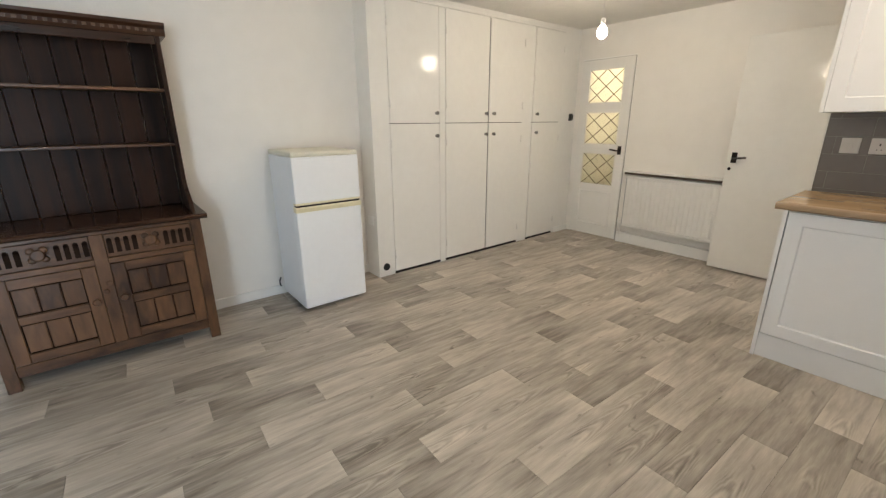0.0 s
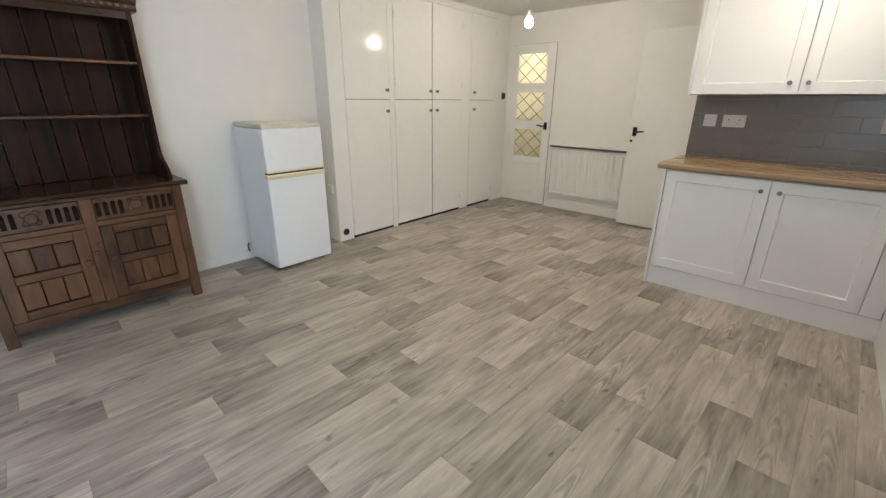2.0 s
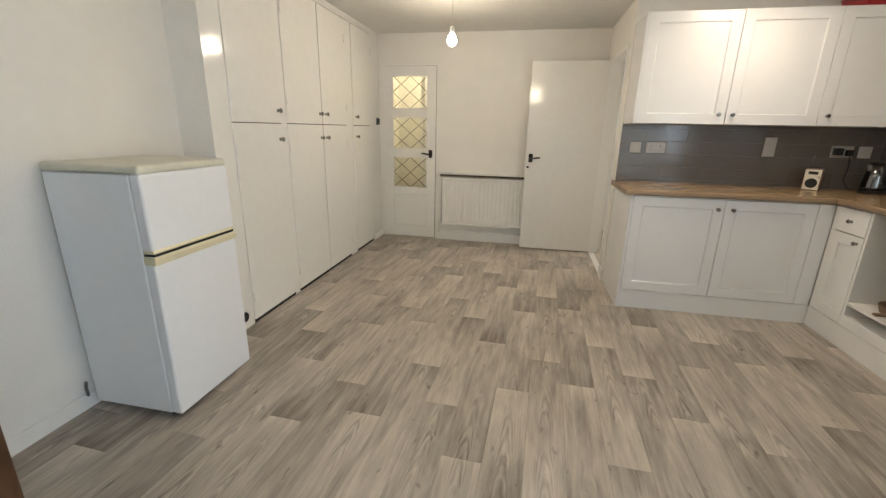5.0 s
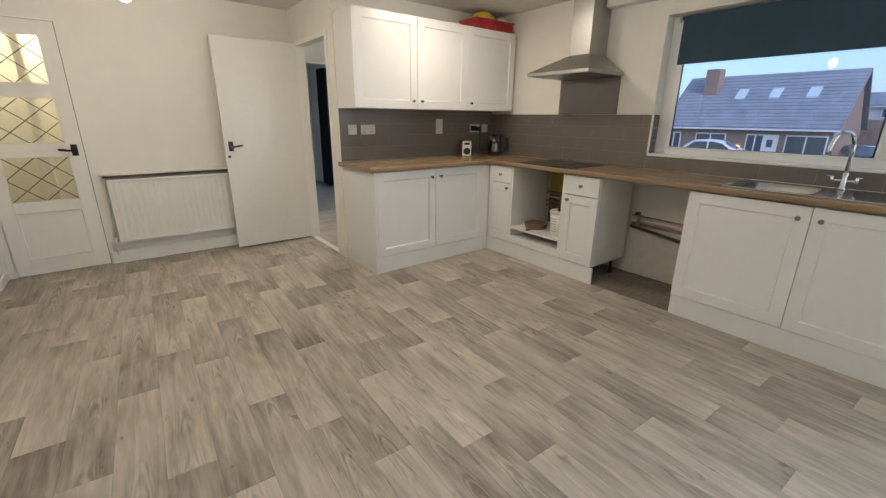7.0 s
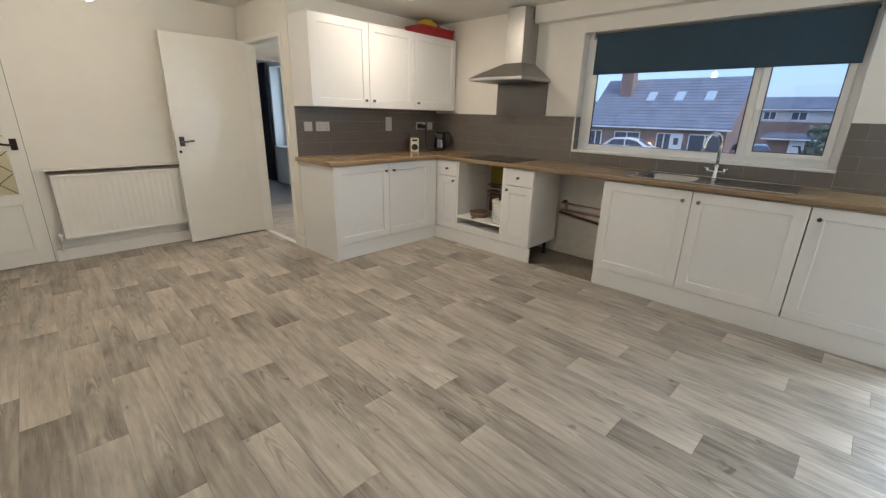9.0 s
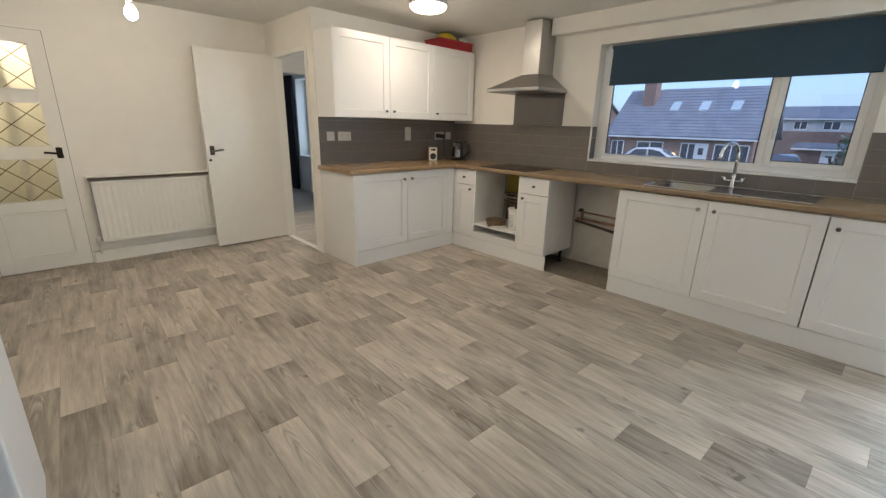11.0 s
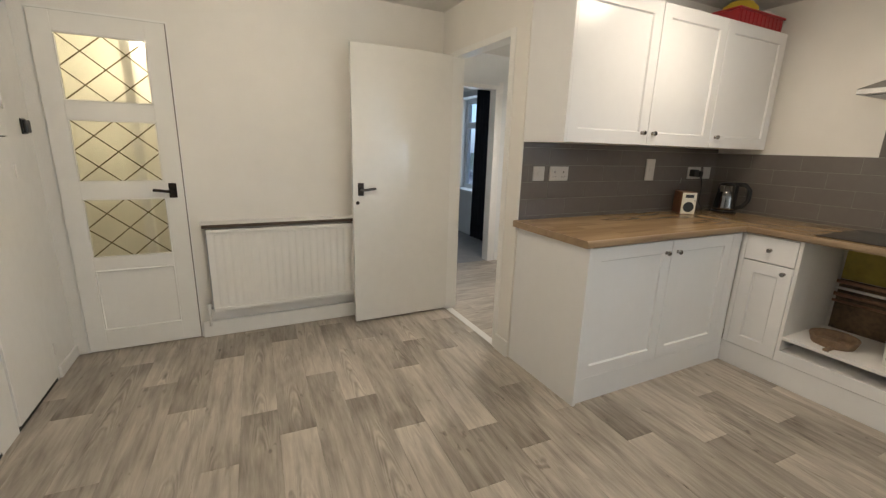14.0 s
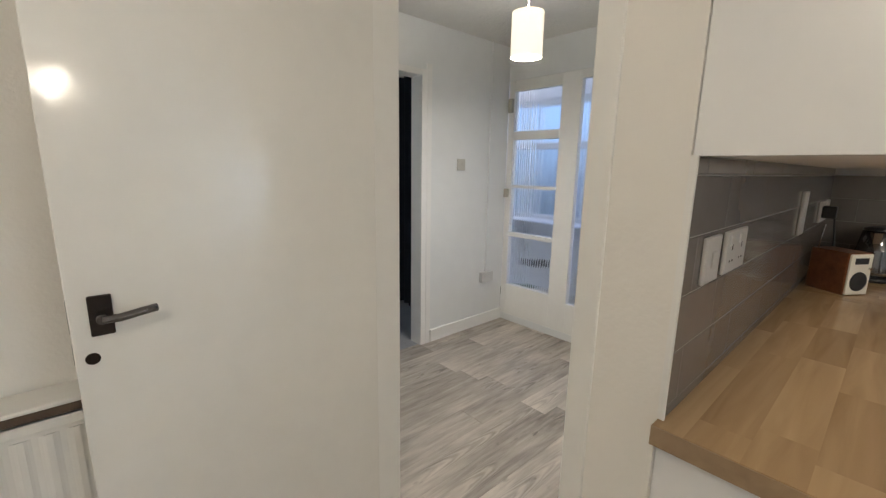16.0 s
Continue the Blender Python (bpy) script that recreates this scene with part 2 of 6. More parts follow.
TILE = mat("tile_grey_gloss", (0.168, 0.151, 0.138), 0.15, 0, 3, 0.06, 0.03, 8)
GROUT = mat("tile_grout", (0.27, 0.25, 0.235), 0.8, 0, 40, 0.1)
SINKM = mat("sink_steel", (0.40, 0.40, 0.40), 0.17, 1.0, 4, 0.05, rvary=0.05)
SPLASH = mat("splashback_panel", (0.162, 0.147, 0.136), 0.12, 0, 2, 0.04)
KETTLE = mat("kettle_steel", (0.20, 0.20, 0.20), 0.14, 1.0, 4, 0.05)
STEEL = mat("brushed_steel", (0.42, 0.415, 0.405), 0.36, 1.0, 5, 0.04, rvary=0.06)
CHROME = mat("chrome", (0.72, 0.72, 0.72), 0.08, 1.0)
BRASSY = mat("worn_dark_metal", (0.05, 0.04, 0.035), 0.25, 0.9, 30, 0.2)
BLACK = mat("black_plastic", (0.012, 0.012, 0.012), 0.35, 0, 10, 0.1)
# Stands for the shade in door gaps, fridge grip and socket holes.
DARKGAP = mat("gap_shade_dark", (0.02, 0.017, 0.014), 0.9, 0, 10, 0.2)
KNOBM = mat("knob_chrome", (0.32, 0.31, 0.30), 0.16, 1.0)
HOB = mat("hob_glass", (0.012, 0.011, 0.011), 0.06, 0, 5, 0.1)
# Greyer than the other white plastic.
PLATE = mat("light_grey_plate", (0.56, 0.54, 0.51), 0.35, 0, 8, 0.02)
PLASTIC = mat("white_plastic", (0.78, 0.77, 0.74), 0.35, 0, 8, 0.02)
FRIDGE = mat("fridge_enamel", (0.80, 0.82, 0.84), 0.28, 0, 4, 0.015, 0.06, 300)
CREAM = mat("aged_cream_plastic", (0.72, 0.66, 0.46), 0.4, 0, 6, 0.05)
BLIND = mat("blind_fabric", (0.030, 0.064, 0.100), 0.85, 0, 3, 0.06, 0.2, 400)
CURTAIN = mat("curtain_navy", (0.012, 0.016, 0.026), 0.9, 0, 6, 0.2, 0.2, 200)
CARPET = mat("carpet_grey", (0.30, 0.31, 0.33), 0.95, 0, 8, 0.1, 0.4, 300)
COPPER = mat("old_copper_pipe", (0.42, 0.25, 0.17), 0.45, 0.7, 12, 0.25)
HOSE = mat("brown_hose", (0.06, 0.04, 0.03), 0.5, 0, 12, 0.2)
RUBBER = mat("grey_rubber", (0.10, 0.095, 0.09), 0.6, 0, 12, 0.15)
PLASTER = mat("bare_plaster", (0.62, 0.59, 0.54), 0.85, 0, 3, 0.08, 0.15, 30)
OLDYELLOW = mat("old_yellow_paint", (0.40, 0.32, 0.06), 0.7, 0, 4, 0.2)
REDP = mat("red_plastic", (0.38, 0.022, 0.03), 0.35, 0, 6, 0.08)
YELP = mat("yellow_plastic", (0.62, 0.45, 0.05), 0.4, 0, 6, 0.08)
GREENP = mat("green_cloth", (0.10, 0.18, 0.04), 0.7, 0, 8, 0.2)
WICKER = mat("brown_basket", (0.20, 0.13, 0.08), 0.7, 0, 40, 0.3, 0.4, 120)
WALNUT = wood("radio_wood", (0.14, 0.05, 0.02), (0.30, 0.12, 0.05), 0.3, "x", 16.0)
GREYP = mat("grey_print_and_shade", (0.35, 0.36, 0.37), 0.5)
FROST = glassy("obscured_glass_warm", (0.98, 0.965, 0.90), 0.14)
CLEAR = glassy("clear_glass", (0.96, 0.98, 1.0), 0.0)
REED = glassy("reeded_glass", (0.97, 0.98, 1.0), 0.03)
REEDF = glassy("reeded_frosted_glass", (0.97, 0.98, 1.0), 0.35)
LEAD = mat("lead_strip", (0.16, 0.125, 0.06), 0.45, 0.6, 20, 0.15)
DOMEG = glow("dome_diffuser", (1.0, 0.93, 0.80), 3.0)
BULBG = glow("bulb_glow", (1.0, 0.92, 0.75), 20.0)
SHADEG = glow("shade_fabric_lit", (1.0, 0.92, 0.74), 0.45)
# Haze is painted into the far roofs and brick by lighter colours.
ROOFM = mat("roof_slate_haze", (0.23, 0.255, 0.305), 0.8, 0, 1.2, 0.25, 0.3, 12)
BRICKM = mat("red_brick_haze", (0.27, 0.18, 0.155), 0.9, 0, 1.5, 0.25, 0.3, 8)
RENDERM = mat("house_render", (0.60, 0.59, 0.58), 0.9, 0, 0.8, 0.1)
ASPHALT = mat("asphalt", (0.06, 0.06, 0.062), 0.85, 0, 0.7, 0.2, 0.3, 30)
GRASS = mat("grass", (0.05, 0.08, 0.03), 0.95, 0, 1.5, 0.35, 0.5, 20)
CARW = mat("car_paint_white", (0.7, 0.72, 0.74), 0.15, 0, 2, 0.02, coat=0.6)
CARD = mat("car_paint_blue", (0.03, 0.05, 0.09), 0.15, 0, 2, 0.05, coat=0.6)
# Far glass lightened too, as painted haze.
DARKGL = mat("far_glass_haze", (0.09, 0.10, 0.12), 0.05, 0, 1, 0.1)
LEAF = mat("shrub_leaves", (0.15, 0.19, 0.12), 0.7, 0, 4, 0.35)
BARK = mat("bark", (0.09, 0.07, 0.05), 0.9, 0, 8, 0.3)
LITWIN = glow("lit_far_lamp", (1.0, 0.68, 0.32), 1.2)


# ---- mesh helpers ----
def B(*boxes, bevel=0.0, seg=1):
    """A bmesh of boxes (x0, x1, y0, y1, z0, z1), each edge rounded by bevel."""
    bm = bmesh.new()
    for x0, x1, y0, y1, z0, z1 in boxes:
        v = [bm.verts.new((x, y, z)) for x in (x0, x1) for y in (y0, y1) for z in (z0, z1)]
        for f in ((0, 1, 3, 2), (4, 6, 7, 5), (0, 4, 5, 1), (2, 3, 7, 6), (0, 2, 6, 4), (1, 5, 7, 3)):
            bm.faces.new([v[i] for i in f])
    if bevel:
        bmesh.ops.bevel(bm, geom=bm.edges[:], offset=bevel, segments=seg, affect="EDGES", profile=0.5)
    return bm


def lathe(bm, origin, axis, profile, seg=20, caps=True):
    """Turns a profile of (along, radius) about an axis."""
    a = Vector(axis).normalized()
    u = a.orthogonal().normalized()
    w = a.cross(u)
    rings = []
    for d, r in profile:
        c = Vector(origin) + a * d
        rings.append([bm.verts.new(c + (u * math.cos(2 * math.pi * k / seg) + w * math.sin(2 * math.pi * k / seg)) * max(r, 1e-4)) for k in range(seg)])
    for p, q in zip(rings, rings[1:]):
        for k in range(seg):
            bm.faces.new((p[k], p[(k + 1) % seg], q[(k + 1) % seg], q[k])).smooth = True
    if caps:
        bm.faces.new(rings[0][::-1])
        bm.faces.new(rings[-1])
    return bm


def rod(bm, points, r, seg=10):
    """A round bar through points."""
    pts = [Vector(p) for p in points]
    rings, u = [], None
    for i, p in enumerate(pts):
        d = (pts[min(i + 1, len(pts) - 1)] - pts[max(i - 1, 0)]).normalized()
        u = d.orthogonal().normalized() if u is None else (u - d * u.dot(d)).normalized()
        w = d.cross(u)
        rings.append([bm.verts.new(p + (u * math.cos(2 * math.pi * k / seg) + w * math.sin(2 * math.pi * k / seg)) * r) for k in range(seg)])
    for p, q in zip(rings, rings[1:]):
        for k in range(seg):
            bm.faces.new((p[k], p[(k + 1) % seg], q[(k + 1) % seg], q[k])).smooth = True
    bm.faces.new(rings[0][::-1])
    bm.faces.new(rings[-1])
    return bm


def prism(bm, outline, axis, a, b):
    """Extrudes an outline of two coordinates along an axis from a to b."""
    def at(p, t):
        return {"x": (t, p[0], p[1]), "y": (p[0], t, p[1]), "z": (p[0], p[1], t)}[axis]
    lo, hi = [bm.verts.new(at(p, a)) for p in outline], [bm.verts.new(at(p, b)) for p in outline]
    n = len(outline)
    bm.faces.new(lo), bm.faces.new(hi[::-1])
    for i in range(n):
        bm.faces.new((lo[i], hi[i], hi[(i + 1) % n], lo[(i + 1) % n]))
    return bm


ORIGIN = {}


def place_mesh(name, bm, material, parent=None):
    bmesh.ops.recalc_face_normals(bm, faces=bm.faces[:])
    o = ORIGIN.get(parent, Vector())
    if parent:
        bm.transform(Matrix.Translation(-o))
    me = bpy.data.meshes.new(name)
    bm.to_mesh(me)
    bm.free()
    me.materials.append(material)
    ob = new(name, me)
    if parent:
        ob.parent = parent
    return ob


def part(name, bm, material, parent, label=""):
    ob = place_mesh(name, bm, material, parent)
    ORIGIN[ob] = ORIGIN.get(parent, Vector())
    return tagged(ob, label)


def single(name, bm, material, label="", category="", group="", kind=""):
    return tagged(place_mesh(name, bm, material), label, category, group, kind)


def thing(name, place, label, category, group="", kind=""):
    ob = new(name)
    ob.location, ob.empty_display_size = place, 0.1
    ORIGIN[ob] = Vector(place)
    return tagged(ob, label, category, group, kind)


def structure(name, bm, material, label=""):
    return single(name, bm, material, label, "", "", "structure")


# ---- room shell ----
XW, XE, YN, YS, ZC = -1.27, 3.27, 3.845, -2.75, 2.30
YP, XD, YH, XH = 2.765, 1.415, 4.845, 3.49

floor = structure("floor", B((-1.6, 3.6, -3.0, 3.93, -0.06, -0.003)), SEAM)
hall_floor = structure("hall_floor", B((1.46, 3.6, 2.9, 4.93, -0.002, -0.0015)), SEAM)
ceiling = structure("ceiling", B((-1.4, 3.55, -2.9, 4.0, ZC, ZC + 0.12), (1.3, 3.7, 4.0, 5.0, ZC + 0.001, ZC + 0.12)), CEIL)

structure("wall_west", B((XW - 0.12, XW, YS, 1.11, 0, ZC)), WALL)
structure("wall_south", B((XW - 0.12, XE + 0.25, YS - 0.12, YS, 0, ZC)), WALL)
# north wall with its door opening
structure("wall_north", B((-1.4, -1.0, YN, YN + 0.1, 0, ZC), (-0.37, 1.56, YN, YN + 0.1, 0, ZC), (-1.0, -0.37, YN, YN + 0.1, 1.975, ZC)), WALL)
# east wall with the window opening
WY0, WY1, WZ0, WZ1 = -0.962, 0.93, 1.03, 2.04
wall_east = structure("wall_east", B((XE, XE + 0.26, WY1, 2.9, 0, ZC), (XE, XE + 0.26, -1.72, WY0, 0, ZC), (XE, XE + 0.26, YS, -2.58, 0, ZC), (XE, XE + 0.26, -2.58, -1.72, 2.06, ZC), (XE, XE + 0.26, WY0, WY1, 0, WZ0), (XE, XE + 0.26, WY0, WY1, WZ1, ZC)), WALL)
wall_partition = structure("wall_partition", B((XD, XE + 0.001, YP, 2.90, 0, ZC)), WALL)
structure("wall_doorway", B((XD + 0.001, 1.50, 3.695, YN, 0, ZC), (XD + 0.001, 1.50, 2.90, 3.695, 1.995, ZC)), WALL)
structure("ceiling_beam", B((3.17, XE, YS, 1.40, 2.155, ZC), bevel=0.004), WALL)
# cupboard wall; its backing is coloured dark as shade in the door gaps
structure("wall_cupboards", B((-1.42, -1.075, 1.111, YN, 0, ZC)), mat("cupboard_gap_backing", (0.10, 0.085, 0.07), 0.8, 0, 6, 0.2))
for y0, y1 in ((1.11, 1.275), (1.80, 1.865), (2.90, 3.06), (3.545, YN)):
    structure("cupboard_post", B((-1.42, -1.06, y0, y1, 0, ZC)), GLOSS)
structure("cupboard_header", B((-1.41, -1.062, 1.27, 3.55, 2.235, ZC - 0.001)), GLOSS)
structure("cupboard_moulding", B((-1.06, -1.045, 1.275, 3.545, 2.238, 2.262), bevel=0.004), GLOSS)

# skirtings
structure("baseboard", B((XW, XW + 0.014, YS, 1.11, 0, 0.075), bevel=0.003), SATIN)
structure("baseboard_north", B((-0.365, XD, YN - 0.03, YN, 0, 0.11), bevel=0.004), SATIN)
structure("baseboard_stub", B((XD - 0.014, XD, 2.765, 2.90, 0, 0.11), bevel=0.003), SATIN)
structure("baseboard_cupboards", B((-1.06, -1.045, 3.56, YN, 0, 0.07), bevel=0.004), SATIN)

# ---- hall and the rooms seen past it ----
structure("wall_hall_north", B((1.3, 1.80, YH, YH + 0.1, 0, ZC), (2.60, XH, YH, YH + 0.1, 0, ZC), (1.80, 2.60, YH, YH + 0.1, 1.985, ZC)), HALLWALL)
structure("wall_hall_west", B((1.3, 1.50, YN + 0.1, YH, 0, ZC)), HALLWALL)
structure("wall_hall_east", B((XH, XH + 0.1, 2.9, 3.3, 0, ZC), (XH, XH + 0.1, 3.3, YH, 2.04, ZC), (XH, XH + 0.1, 3.3, YH, 0, 0.06)), HALLWALL)
structure("baseboard_hall", B((2.65, XH, YH - 0.016, YH, 0, 0.10), bevel=0.004), SATIN)
structure("door_frame_bedroom", B((2.555, 2.60, YH - 0.012, YH + 0.11, 0, 1.99), (2.60, 2.645, YH - 0.012, YH - 0.001, 0, 2.03), (1.80, 2.555, YH - 0.012, YH + 0.11, 1.95, 1.99), (1.76, 1.80, YH - 0.012, YH + 0.11, 0, 1.99), bevel=0.002), SATIN)
BX = 3.12
structure("bedroom_floor", B((1.2, BX + 0.3, 4.86, 7.9, -0.05, 0.002)), CARPET)
structure("bedroom_ceiling", B((1.2, BX + 0.3, 4.95, 7.9, ZC, ZC + 0.1)), CEIL)
structure("wall_bedroom_west", B((1.1, 1.2, 4.95, 7.9, 0, ZC)), HALLWALL)
structure("wall_bedroom_north", B((1.1, BX + 0.3, 7.8, 7.9, 0, ZC)), HALLWALL)
structure("wall_bedroom_east", B((BX, BX + 0.3, 4.95, 5.65, 0, ZC), (BX, BX + 0.3, 6.85, 7.8, 0, ZC), (BX, BX + 0.3, 5.65, 6.85, 0, 0.68), (BX, BX + 0.3, 5.65, 6.85, 2.06, ZC)), HALLWALL)
# small lit lobby behind the glazed kitchen door
structure("wall_lobby", B((-1.35, -1.25, YN + 0.1, 5.3, 0, ZC), (0.2, 0.3, YN + 0.1, 5.3, 0, ZC), (-1.35, 0.3, 5.2, 5.3, 0, ZC)), mat("lobby_paint", (0.78, 0.76, 0.67), 0.6, 0, 1, 0.05))
structure("lobby_floor", B((-1.35, 0.3, YN + 0.1, 5.3, -0.05, 0.0)), CARPET)
structure("lobby_ceiling", B((-1.35, 0.3, YN + 0.1, 5.3, ZC, ZC + 0.1)), CEIL)

# door lining between kitchen and hall
structure("door_frame_hall", B((XD - 0.006, 1.506, 3.660, 3.70, 0, 1.995), (XD - 0.006, 1.506, 2.89, 2.940, 0, 1.995), (XD - 0.006, 1.506, 2.940, 3.660, 1.955, 1.995),
                               (1.455, 1.48, 2.940, 2.950, 0, 1.955), bevel=0.002), SATIN)
structure("threshold", B((XD, 1.47, 2.945, 3.655, -0.001, 0.005), bevel=0.002), PLASTIC)


# ---- doors ----
def lever(parent, x, y, z, way):
    part("handle_plate", B((x - 0.021, x + 0.021, y - 0.008, y, z - 0.045, z + 0.045), bevel=0.002), BRASSY, parent, "dark square door handle plate")
    bm = lathe(bmesh.new(), (x, y - 0.008, z - 0.002), (0, -1, 0), [(0, 0.011), (0.03, 0.010)], 12)
    rod(bm, [(x, y - 0.038, z - 0.002), (x + way * 0.03, y - 0.040, z - 0.002), (x + way * 0.07, y - 0.040, z + 0.004), (x + way * 0.098, y - 0.036, z + 0.006)], 0.0092)
    part("handle", bm, mat("dark_chrome", (0.16, 0.15, 0.145), 0.15, 1.0) if way > 0 else BRASSY, parent, "lever door handle")


hall_door = thing("door_hall", (1.415, 3.66, 0), "plain white gloss-painted flush door standing open against the radiator wall", "door", "", "structure")
part("leaf", B((0.652, 1.412, 3.660, 3.696, 0.012, 1.975), bevel=0.002), GLOSS, hall_door)
lever(hall_door, 0.706, 3.660, 1.014, 1)
part("keyhole", lathe(bmesh.new(), (0.682, 3.661, 0.918), (0, -1, 0), [(0, 0.014), (0.003, 0.013)], 14), BRASSY, hall_door)
part("latch_plate", B((0.6505, 0.653, 3.667, 3.689, 0.98, 1.05), (0.6505, 0.653, 3.667, 3.689, 0.91, 0.95)), STEEL, hall_door)

kd = thing("door_kitchen", (-0.69, 3.84, 0), "white gloss-painted door with three leaded obscured glass panes, shut", "door", "", "structure")
DX0, DX1, DY0, DY1 = -0.985, -0.383, 3.822, 3.858
GX0, GX1 = -0.893, -0.482
PANES = ((1.512, 1.862), (1.066, 1.415), (0.612, 0.968))
for x0, x1 in ((DX0, GX0), (GX1, DX1)):
    part("door_stile", B((x0, x1, DY0, DY1, 0.012, 1.963), bevel=0.0015), GLOSS, kd)
for z0, z1 in ((1.862, 1.963), (1.415, 1.512), (0.968, 1.066), (0.535, 0.612), (0.012, 0.14)):
    part("door_rail", B((GX0, GX1, DY0, DY1, z0, z1), bevel=0.0015), GLOSS, kd)
part("door_panel", B((GX0 - 0.002, GX1 + 0.002, DY0 + 0.010, DY1 - 0.01, 0.135, 0.54)), GLOSS, kd)
for z0, z1 in ((0.140, 0.152), (0.523, 0.535)):
    part("panel_bead", B((GX0, GX1, DY0 - 0.006, DY0 + 0.012, z0, z1), bevel=0.005, seg=2), GLOSS, kd)
for x0, x1 in ((GX0, GX0 + 0.010), (GX1 - 0.010, GX1)):
    part("panel_bead", B((x0, x1, DY0 + 0.001, DY0 + 0.012, 0.152, 0.523), bevel=0.004), GLOSS, kd)
for z0, z1 in PANES:
    for za, zb in ((z0, z0 + 0.008), (z1 - 0.008, z1)):
        part("glazing_bead", B((GX0, GX1, DY0 - 0.003, 3.836, za, zb), bevel=0.003), GLOSS, kd)
    for xa, xb in ((GX0, GX0 + 0.008), (GX1 - 0.008, GX1)):
        part("glazing_bead", B((xa, xb, DY0 - 0.003, 3.836, z0 + 0.008, z1 - 0.008), bevel=0.003), GLOSS, kd)
    glass = part("pane", B((GX0 - 0.003, GX1 + 0.003, 3.838, 3.842, z0 - 0.003, z1 + 0.003)), FROST, kd, "obscured warm-lit glass pane with diamond leading")
    bm = bmesh.new()
    w, h = GX1 - GX0, z1 - z0

    def strip(u0, v0, u1, v1):
        a, b = Vector((GX0 + u0 * w, 3.8365, z0 + v0 * h)), Vector((GX0 + u1 * w, 3.8365, z0 + v1 * h))
        d = (b - a).normalized()
        s = Vector((-d.z, 0, d.x)) * 0.0032
        f = Vector((0, -0.0025, 0))
        v = [bm.verts.new(p) for p in (a - s, b - s, b + s, a + s, a - s + f, b - s + f, b + s + f, a + s + f)]
        for q in ((0, 3, 2, 1), (4, 5, 6, 7), (0, 1, 5, 4), (1, 2, 6, 5), (2, 3, 7, 6), (3, 0, 4, 7)):
            bm.faces.new([v[i] for i in q])
    for c in ((0, 1, 1, 0), (0, 0, 1, 1), (0, 0.5, 0.5, 0), (0.5, 0, 1, 0.5), (1, 0.5, 0.5, 1), (0.5, 1, 0, 0.5)):
        strip(*c)
    part("leading", bm, LEAD, glass)
lever(kd, -0.440, DY0, 1.012, -1)
# Strips in a brown that stands for shade in the gap round the leaf.
structure("door_gap", B((-0.989, -0.985, 3.842, 3.86, 0, 1.968), (-0.383, -0.379, 3.842, 3.86, 0, 1.968), (-0.985, -0.383, 3.842, 3.86, 1.963, 1.968)), mat("door_gap_shade", (0.16, 0.14, 0.12), 0.8, 0, 20, 0.1))
structure("door_frame_kitchen", B((-1.0, DX0 - 0.004, YN - 0.002, YN + 0.1, 0, 1.975), (DX1 + 0.004, -0.37, YN - 0.002, YN + 0.1, 0, 1.975), (-1.0, -0.37, YN - 0.003, YN + 0.1, 1.968, 1.98)), SATIN)


# ---- built-in cupboards ----
def knob(bm_or_none, place, way, r=0.013, length=0.024):
    bm = bm_or_none or bmesh.new()
    return lathe(bm, place, way, [(0, r * 0.75), (0.003, r * 0.7), (0.006, r * 0.4), (length * 0.5, r * 0.4), (length * 0.62, r * 0.95), (length * 0.85, r), (length, r * 0.75)], 14)


def wall_cupboard(y0, y1, knob_y, hinge_y):
    c = thing("built_in_cupboard", (-1.06, (y0 + y1) / 2, 0), "tall white gloss-painted built-in cupboard with two flush doors", "cupboard", "built-in wall cupboards")
    for z0, z1, kz in ((1.3155, 2.2335, 1.398), (0.027, 1.3105, 1.205)):
        d = part("door", B((-1.078, -1.052, y0, y1, z0, z1), bevel=0.002), GLOSS, c)
        part("knob", knob(None, (-1.052, knob_y, kz), (1, 0, 0), 0.017, 0.030), KNOBM, d, "small steel knob")
        for hz in ((z0 + 0.16, z1 - 0.16)):
            part("hinge", lathe(bmesh.new(), (-1.049, hinge_y, hz - 0.035), (0, 0, 1), [(0, 0.0045), (0.07, 0.0045)], 8), GLOSS, d, "painted-over butt hinge")
    return c


wall_cupboard(1.2765, 1.791, 1.755, 1.282)
wall_cupboard(1.8665, 2.3985, 2.365, 1.872)
wall_cupboard(2.4120, 2.8985, 2.465, 2.893)
wall_cupboard(3.065, 3.5435, 3.125, 3.538)
single("air_vent", lathe(bmesh.new(), (-1.0605, 1.185, 0.085), (1, 0, 0), [(0, 0.034), (0.006, 0.033), (0.006, 0.024), (0.002, 0.022)], 20), BLACK, "round black plastic air vent in the cupboard side panel", "vent")
# Dark strips painted in for the shade under and between the doors.
structure("cupboard_gap", B((-1.076, -1.0605, 1.277, 3.54, 0.001, 0.026), (-1.077, -1.0615, 1.284, 3.538, 1.3095, 1.3165), (-1.077, -1.0605, 2.3990, 2.4115, 0.02, 2.226)), DARKGAP)
st = thing("thermostat", (-1.055, 3.755, 1.365), "small black wall thermostat on the white cupboard end panel", "thermostat")
part("back_plate", B((-1.060, -1.054, 3.722, 3.788, 1.325, 1.405), bevel=0.002), BLACK, st)
part("dial", B((-1.054, -1.035, 3.730, 3.780, 1.332, 1.398), bevel=0.006, seg=2), BLACK, st)


